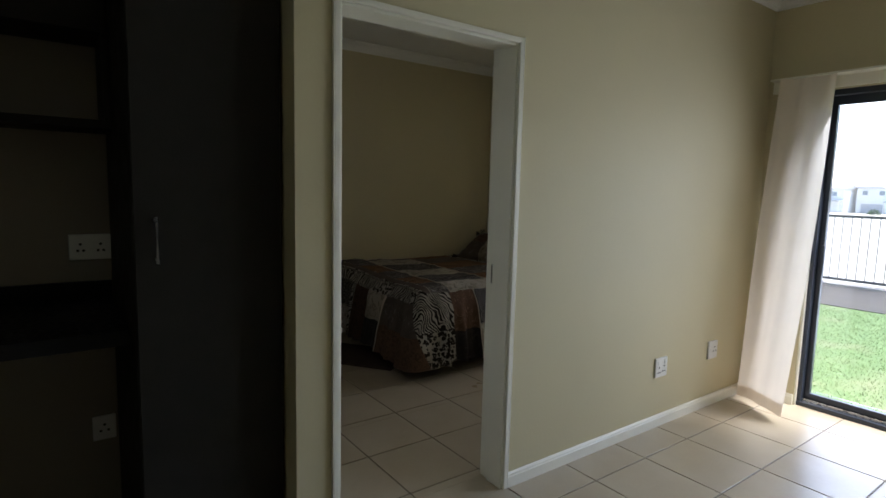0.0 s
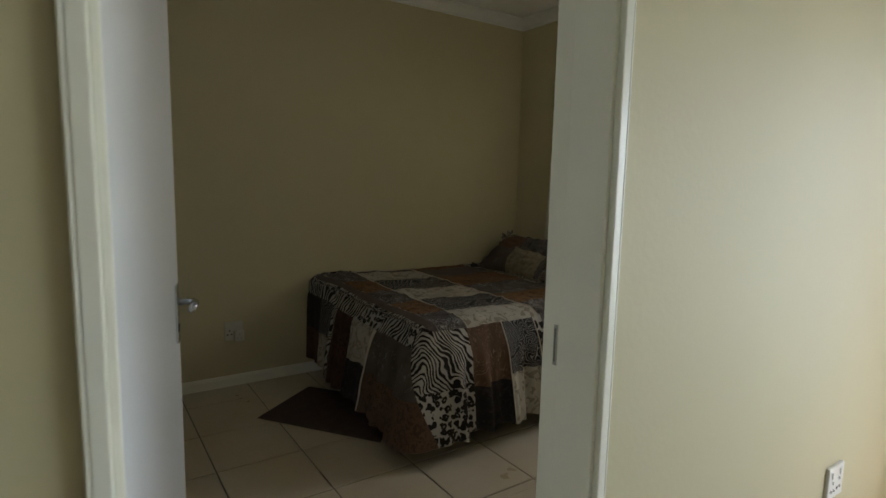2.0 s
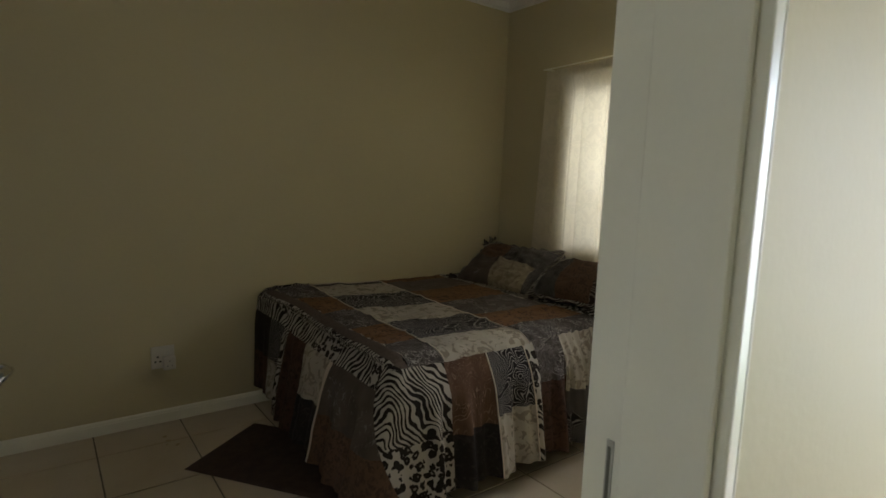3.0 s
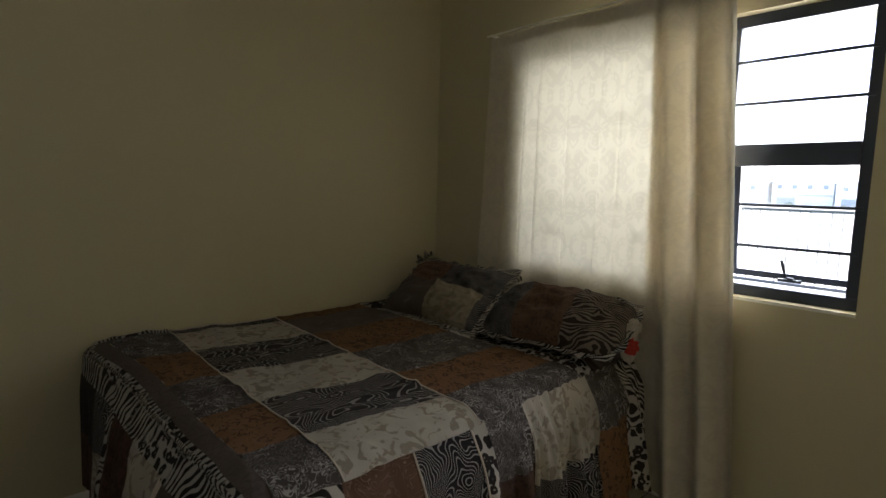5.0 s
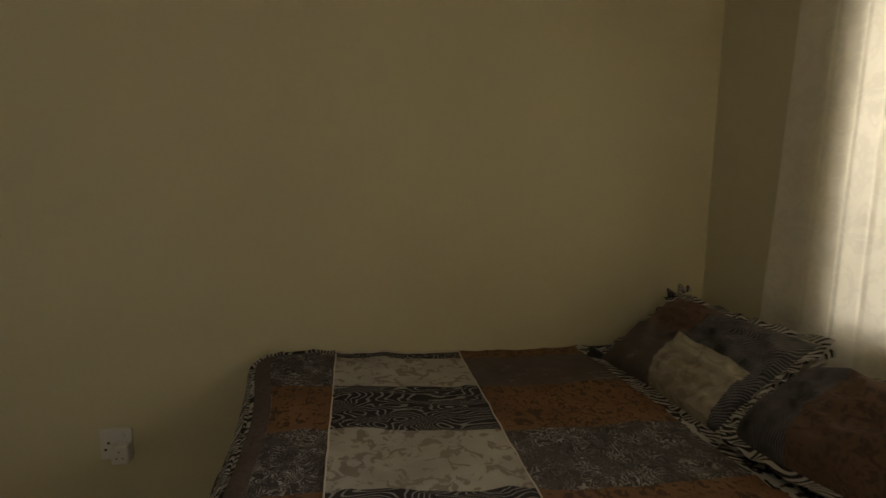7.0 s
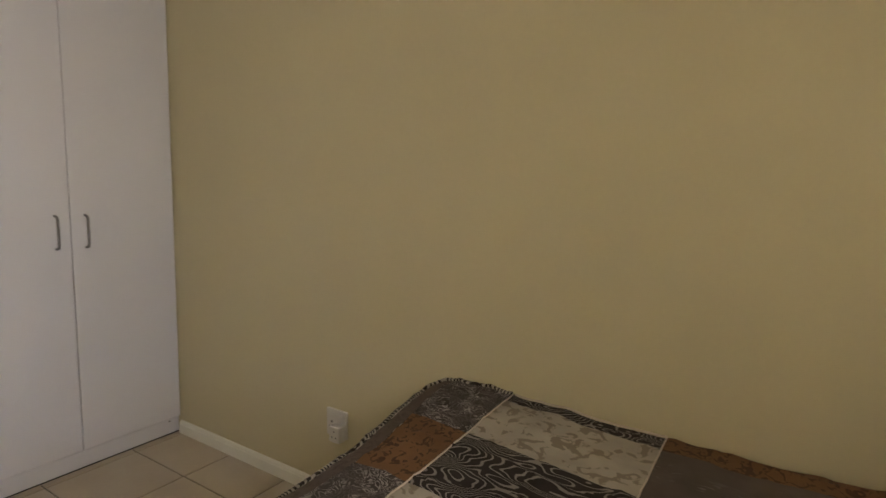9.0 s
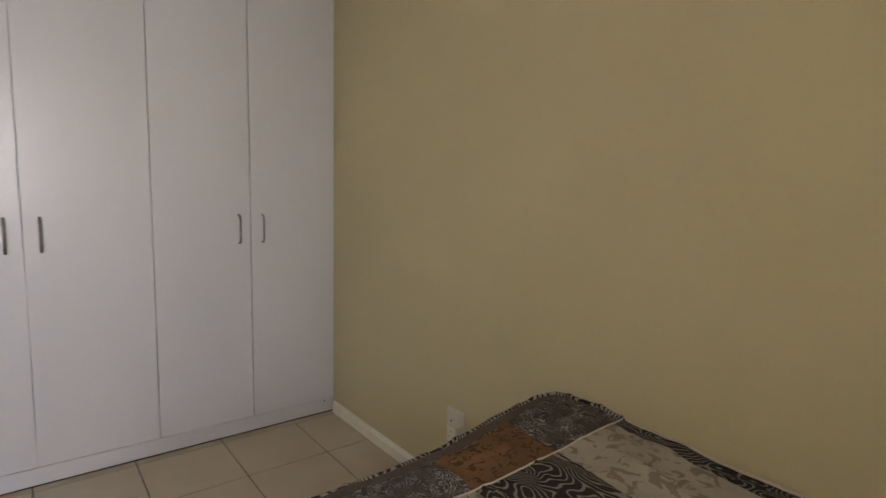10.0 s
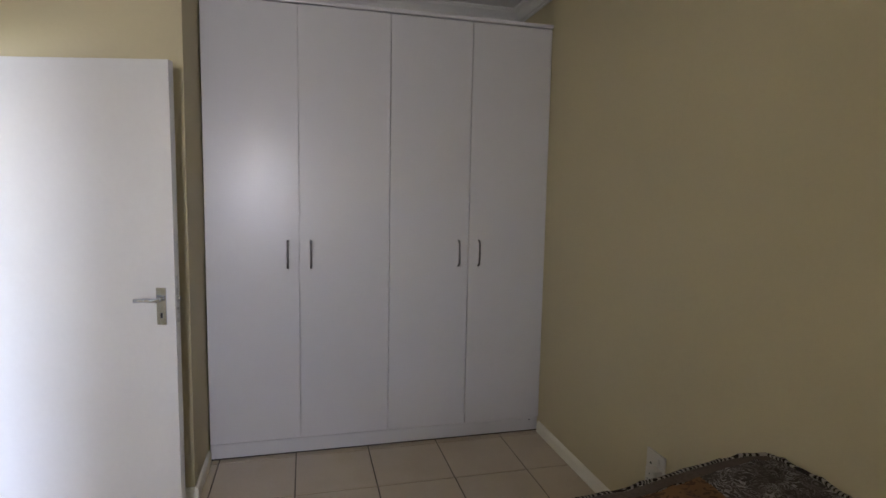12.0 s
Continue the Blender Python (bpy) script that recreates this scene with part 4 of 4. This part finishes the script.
def curtain_living():
    ob = thing("curtain", "plain cream curtain hanging beside the sliding door, hem blown inward", "curtain")

    def f(u, v):
        top = Vector((2.255, -0.095, 2.175)).lerp(Vector((2.255, -0.435, 2.175)), u)
        low = Vector((2.165, -0.02, 0.03)).lerp(Vector((1.955, -0.425, 0.045)), u)
        p = top.lerp(low, v)
        bend = 0.035 * math.sin(v * math.pi)
        wave = math.sin(u * 13 + 0.8 * math.sin(v * 2.2)) * (0.02 - 0.012 * v) + 0.018 * math.sin(u * 5.5 + 1.3 + v) + 0.006 * noise.noise((u * 7, v * 4, 3))
        back = max(0.0, 1 - u / 0.1) ** 1.5 * (0.085 + 0.1 * v)
        return p + Vector((-wave - 0.01 + bend * 0.3 + back, bend * (0.5 - u), 0))
    part("panel", sheet(110, 60, f), CURTAIN_LIV, ob, "", True)
    part("hem", sheet(110, 2, lambda u, v: Vector(f(u, 0.965 + 0.035 * v)) + Vector((-0.003, 0.0, 0))), CURTAIN_LIV, ob, "stitched hem", True)
    rail = thing("curtain_rail", "white curtain rail on a board above the sliding door", "curtain rail")
    part("board", box(XE - 0.02, XE, -2.9, -0.03, 2.105, 2.188, 0.003), WHITE, rail)
    part("track", box(2.245, XE - 0.02, -2.88, -0.045, 2.176, 2.188, 0.002), WHITE, rail)


# ---- garden and distance ----
def outdoors():
    bm = bmesh.new()
    pts = [(-400, -0.13), (XO + 5.2, -0.13), (XO + 5.4, -0.13), (20, -0.35), (160, -2.2), (1500, -2.4)]
    rows = [[bm.verts.new((x, y, z)) for y in (-1500, 1500)] for x, z in pts]
    for a, b in zip(rows, rows[1:]):
        bm.faces.new((a[0], b[0], b[1], a[1]))
    structure("ground", bm, FIELD, "pale dry open ground reaching the horizon")
    structure("lawn", box(XO, 7.15, -12, 14, -0.5, -0.1), GRASS, "short green lawn")
    rnd = random.Random(5)
    verts, faces = [], []
    for _ in range(42000):
        x, y = rnd.uniform(XO + 0.15, 7.12), rnd.uniform(-1.9, 2.6)
        a, h, w = rnd.uniform(0, 6.28), rnd.uniform(0.008, 0.026), rnd.uniform(0.0015, 0.004)
        dx, dy, lean = math.cos(a), math.sin(a), rnd.uniform(0.1, 0.9) * h
        n = len(verts)
        verts += [(x - dy * w, y + dx * w, -0.102), (x + dy * w, y - dx * w, -0.102), (x + dx * lean, y + dy * lean, -0.102 + h)]
        faces.append((n, n + 1, n + 2))
    me = bpy.data.meshes.new("grass")
    me.from_pydata(verts, [], faces)
    me.materials.append(BLADE)
    tagged(new("grass", me), "short green grass blades on the lawn", "grass", "", "stuff")
    bank = box(7.15, 8.2, -12, 14, -0.5, -0.09)
    for v in bank.verts:
        if v.co.x > 8 and v.co.z > -0.2:
            v.co.z = 0.05
    structure("soil_bed", bank, SOIL, "bare grey-brown soil bank below the fence")
    structure("kerb", box(8.2, 8.5, -12, 14, -0.5, 0.08, 0.015), CONCRETE, "pale concrete kerb under the fence")
    fence = thing("fence", "grey steel palisade fence on a concrete kerb", "fence")
    for z in (0.14, 1.13):
        part("rail", box(8.33, 8.37, -12, 14, z - 0.02, z + 0.02), FENCE, fence)
    picket = box(-0.005, 0.005, -0.005, 0.005, 0.16, 1.11)
    me = bpy.data.meshes.new("picket")
    picket.to_mesh(me)
    picket.free()
    me.materials.append(FENCE)
    for k in range(170):
        o = new("picket", me)
        o.parent = fence
        o.location = (8.35, -9 + k * 0.118, 0)
    for k in range(9):
        part("post", box(8.325, 8.375, -11.3 + k * 3, -11.26 + k * 3, 0.08, 1.18), FENCE, fence)


def eave():
    """The roof's overhang above the bedroom window."""
    ob = thing("roof_eave", "white painted roof eave with fascia and gutter", "eave", kind="structure")
    for k in range(4):
        part("soffit_board", box(XO + 0.002 + k * 0.115, XO + 0.112 + k * 0.115, 0.1, 4.0, 2.20, 2.215, 0.002), RENDERED, ob)
    part("fascia", box(3.04, 3.06, 0.1, 4.0, 2.105, 2.30, 0.003), RENDERED, ob)
    part("gutter", box(3.062, 3.15, 0.1, 4.0, 2.13, 2.22, 0.012), RENDERED, ob)
    part("roof_sheet", box(XO, 3.13, 0.1, 4.0, 2.302, 2.32), ROOF, ob)


def house(x, y, w, h, seed):
    """A far two-storey terrace house, facing -x."""
    rnd = random.Random(seed)
    ob = thing("terrace_house", "pale two-storey house with a grey roof in the distance", "house", (x, y, -2.2), group="far terrace houses")
    part("wall", box(0, 9, 0, w, 0, h), RENDERED, ob)
    bm = bmesh.new()
    prof = [(-0.6, h), (4.5, h + 1.1), (9.6, h), (9.6, h - 0.2), (-0.6, h - 0.2)]
    rings = [[bm.verts.new((px, yy, pz)) for px, pz in prof] for yy in (-0.3, w + 0.3)]
    for k in range(5):
        bm.faces.new((rings[0][k], rings[0][(k + 1) % 5], rings[1][(k + 1) % 5], rings[1][k]))
    bm.faces.new(rings[0][::-1])
    bm.faces.new(rings[1])
    part("roof", bm, ROOF, ob)
    n = max(2, int(w / 3.2))
    for k in range(n):
        yy = (k + 0.5) * w / n
        win = part("window", box(-0.06, 0.0, yy - 0.6, yy + 0.6, h - 2.0, h - 0.8), RENDERED, ob)
        part("pane", box(-0.09, -0.061, yy - 0.5, yy + 0.5, h - 1.9, h - 0.9), DARKGLASS, win)
    part("porch_roof", box(-2.2, -0.01, 0.3, w * 0.55, 2.75, 3.0), ROOF, ob)
    part("garage_door", box(-0.08, 0.0, w * 0.6, w * 0.92, 0.0, 2.3), DARKGLASS if rnd.random() > 0.5 else ROOF, ob)
    for k in range(2):
        part("porch_post", box(-2.1, -1.95, 0.4 + k * w * 0.45, 0.55 + k * w * 0.45, 0, 2.75), RENDERED, ob)


def shrub(x, y, z, r, seed):
    rnd = random.Random(seed)
    bm = bmesh.new()
    for _ in range(260):
        d = Vector((rnd.gauss(0, 1), rnd.gauss(0, 1), abs(rnd.gauss(0, 1)))).normalized() * r * rnd.uniform(0.5, 1.0)
        q = Euler((rnd.random() * 6, rnd.random() * 6, rnd.random() * 6)).to_matrix()
        s = r * 0.12
        bm.faces.new([bm.verts.new(d + q @ Vector(c) * s) for c in ((-1, -0.4, 0), (1, -0.4, 0), (1, 0.4, 0.2), (-1, 0.4, 0.2))])
    ob = thing("shrub", "dark green shrub in front of far houses", "shrub", (x, y, z), group="far shrubs")
    part("foliage", bm, SHRUB, ob)
    part("stem", rod((0, 0, -0.1), (0, 0, r * 0.6), 0.08, 6), SOIL, ob)


def distance():
    widths = (14, 11, 16, 12, 15, 13, 12, 16)
    y = -40.0
    for k, w in enumerate(widths * 2):
        house(150 + (k % 3) * 2.5, y, w, 5.9 + 0.4 * (k % 2), 11 + k)
        y += w + 0.9
    for k in range(8):
        shrub(128 + (k * 7) % 9, -20 + k * 11.3, -1.9, 0.7 + 0.25 * (k % 3), 40 + k)


# ---- the floor's tiles ----
TS, TGX, TGY = 0.411, 0.827, -0.205


def tiles():
    floor = bpy.data.objects["floor"]
    g = 0.0035
    shared = {}

    def lay(x0, x1, y0, y1):
        key = (round(x1 - x0, 3), round(y1 - y0, 3))
        if key[0] < 0.01 or key[1] < 0.01:
            return
        if key not in shared:
            bm = bmesh.new()
            a, b = key[0] / 2, key[1] / 2
            low = [bm.verts.new((sx * a, sy * b, -0.004)) for sx, sy in ((-1, -1), (1, -1), (1, 1), (-1, 1))]
            e = 0.0018
            mid = [bm.verts.new((sx * a, sy * b, -0.0012)) for sx, sy in ((-1, -1), (1, -1), (1, 1), (-1, 1))]
            top = [bm.verts.new((sx * (a - e), sy * (b - e), 0.0)) for sx, sy in ((-1, -1), (1, -1), (1, 1), (-1, 1))]
            for lo, hi in ((low, mid), (mid, top)):
                for k in range(4):
                    bm.faces.new((lo[k], lo[(k + 1) % 4], hi[(k + 1) % 4], hi[k]))
            bm.faces.new(top)
            me = bpy.data.meshes.new("tile")
            bm.normal_update()
            bm.to_mesh(me)
            bm.free()
            me.materials.append(TILE)
            shared[key] = me
        o = new("tile", shared[key])
        o.parent = floor
        o.location = ((x0 + x1) / 2, (y0 + y1) / 2, 0)

    def region(x0, x1, y0, y1):
        for i in range(-17, 6):
            for j in range(-11, 9):
                a, b = TGX + i * TS + g, TGX + (i + 1) * TS - g
                c, d = TGY + j * TS + g, TGY + (j + 1) * TS - g
                lay(max(a, x0), min(b, x1), max(c, y0), min(d, y1)) if a < x1 and b > x0 and c < y1 and d > y0 else None

    region(LX0, XE, LY0, 0.0)
    region(LX0, XK, 0.0, 0.86)
    region(DL, DR, 0.0, YD)
    region(XN, XE, YD, YN)
    region(-1.78, XE, YN, YB)
    region(XE, 2.384, SY0, SY1)


walls()
mouldings()
door_frame()
door()
window()
sliding_door()
wardrobe()
kitchen()
bed()
bedspread()
pillows()
curtain_bedroom()
curtain_living()
rug()
bundle()
sockets()
outdoors()
eave()
distance()
tiles()
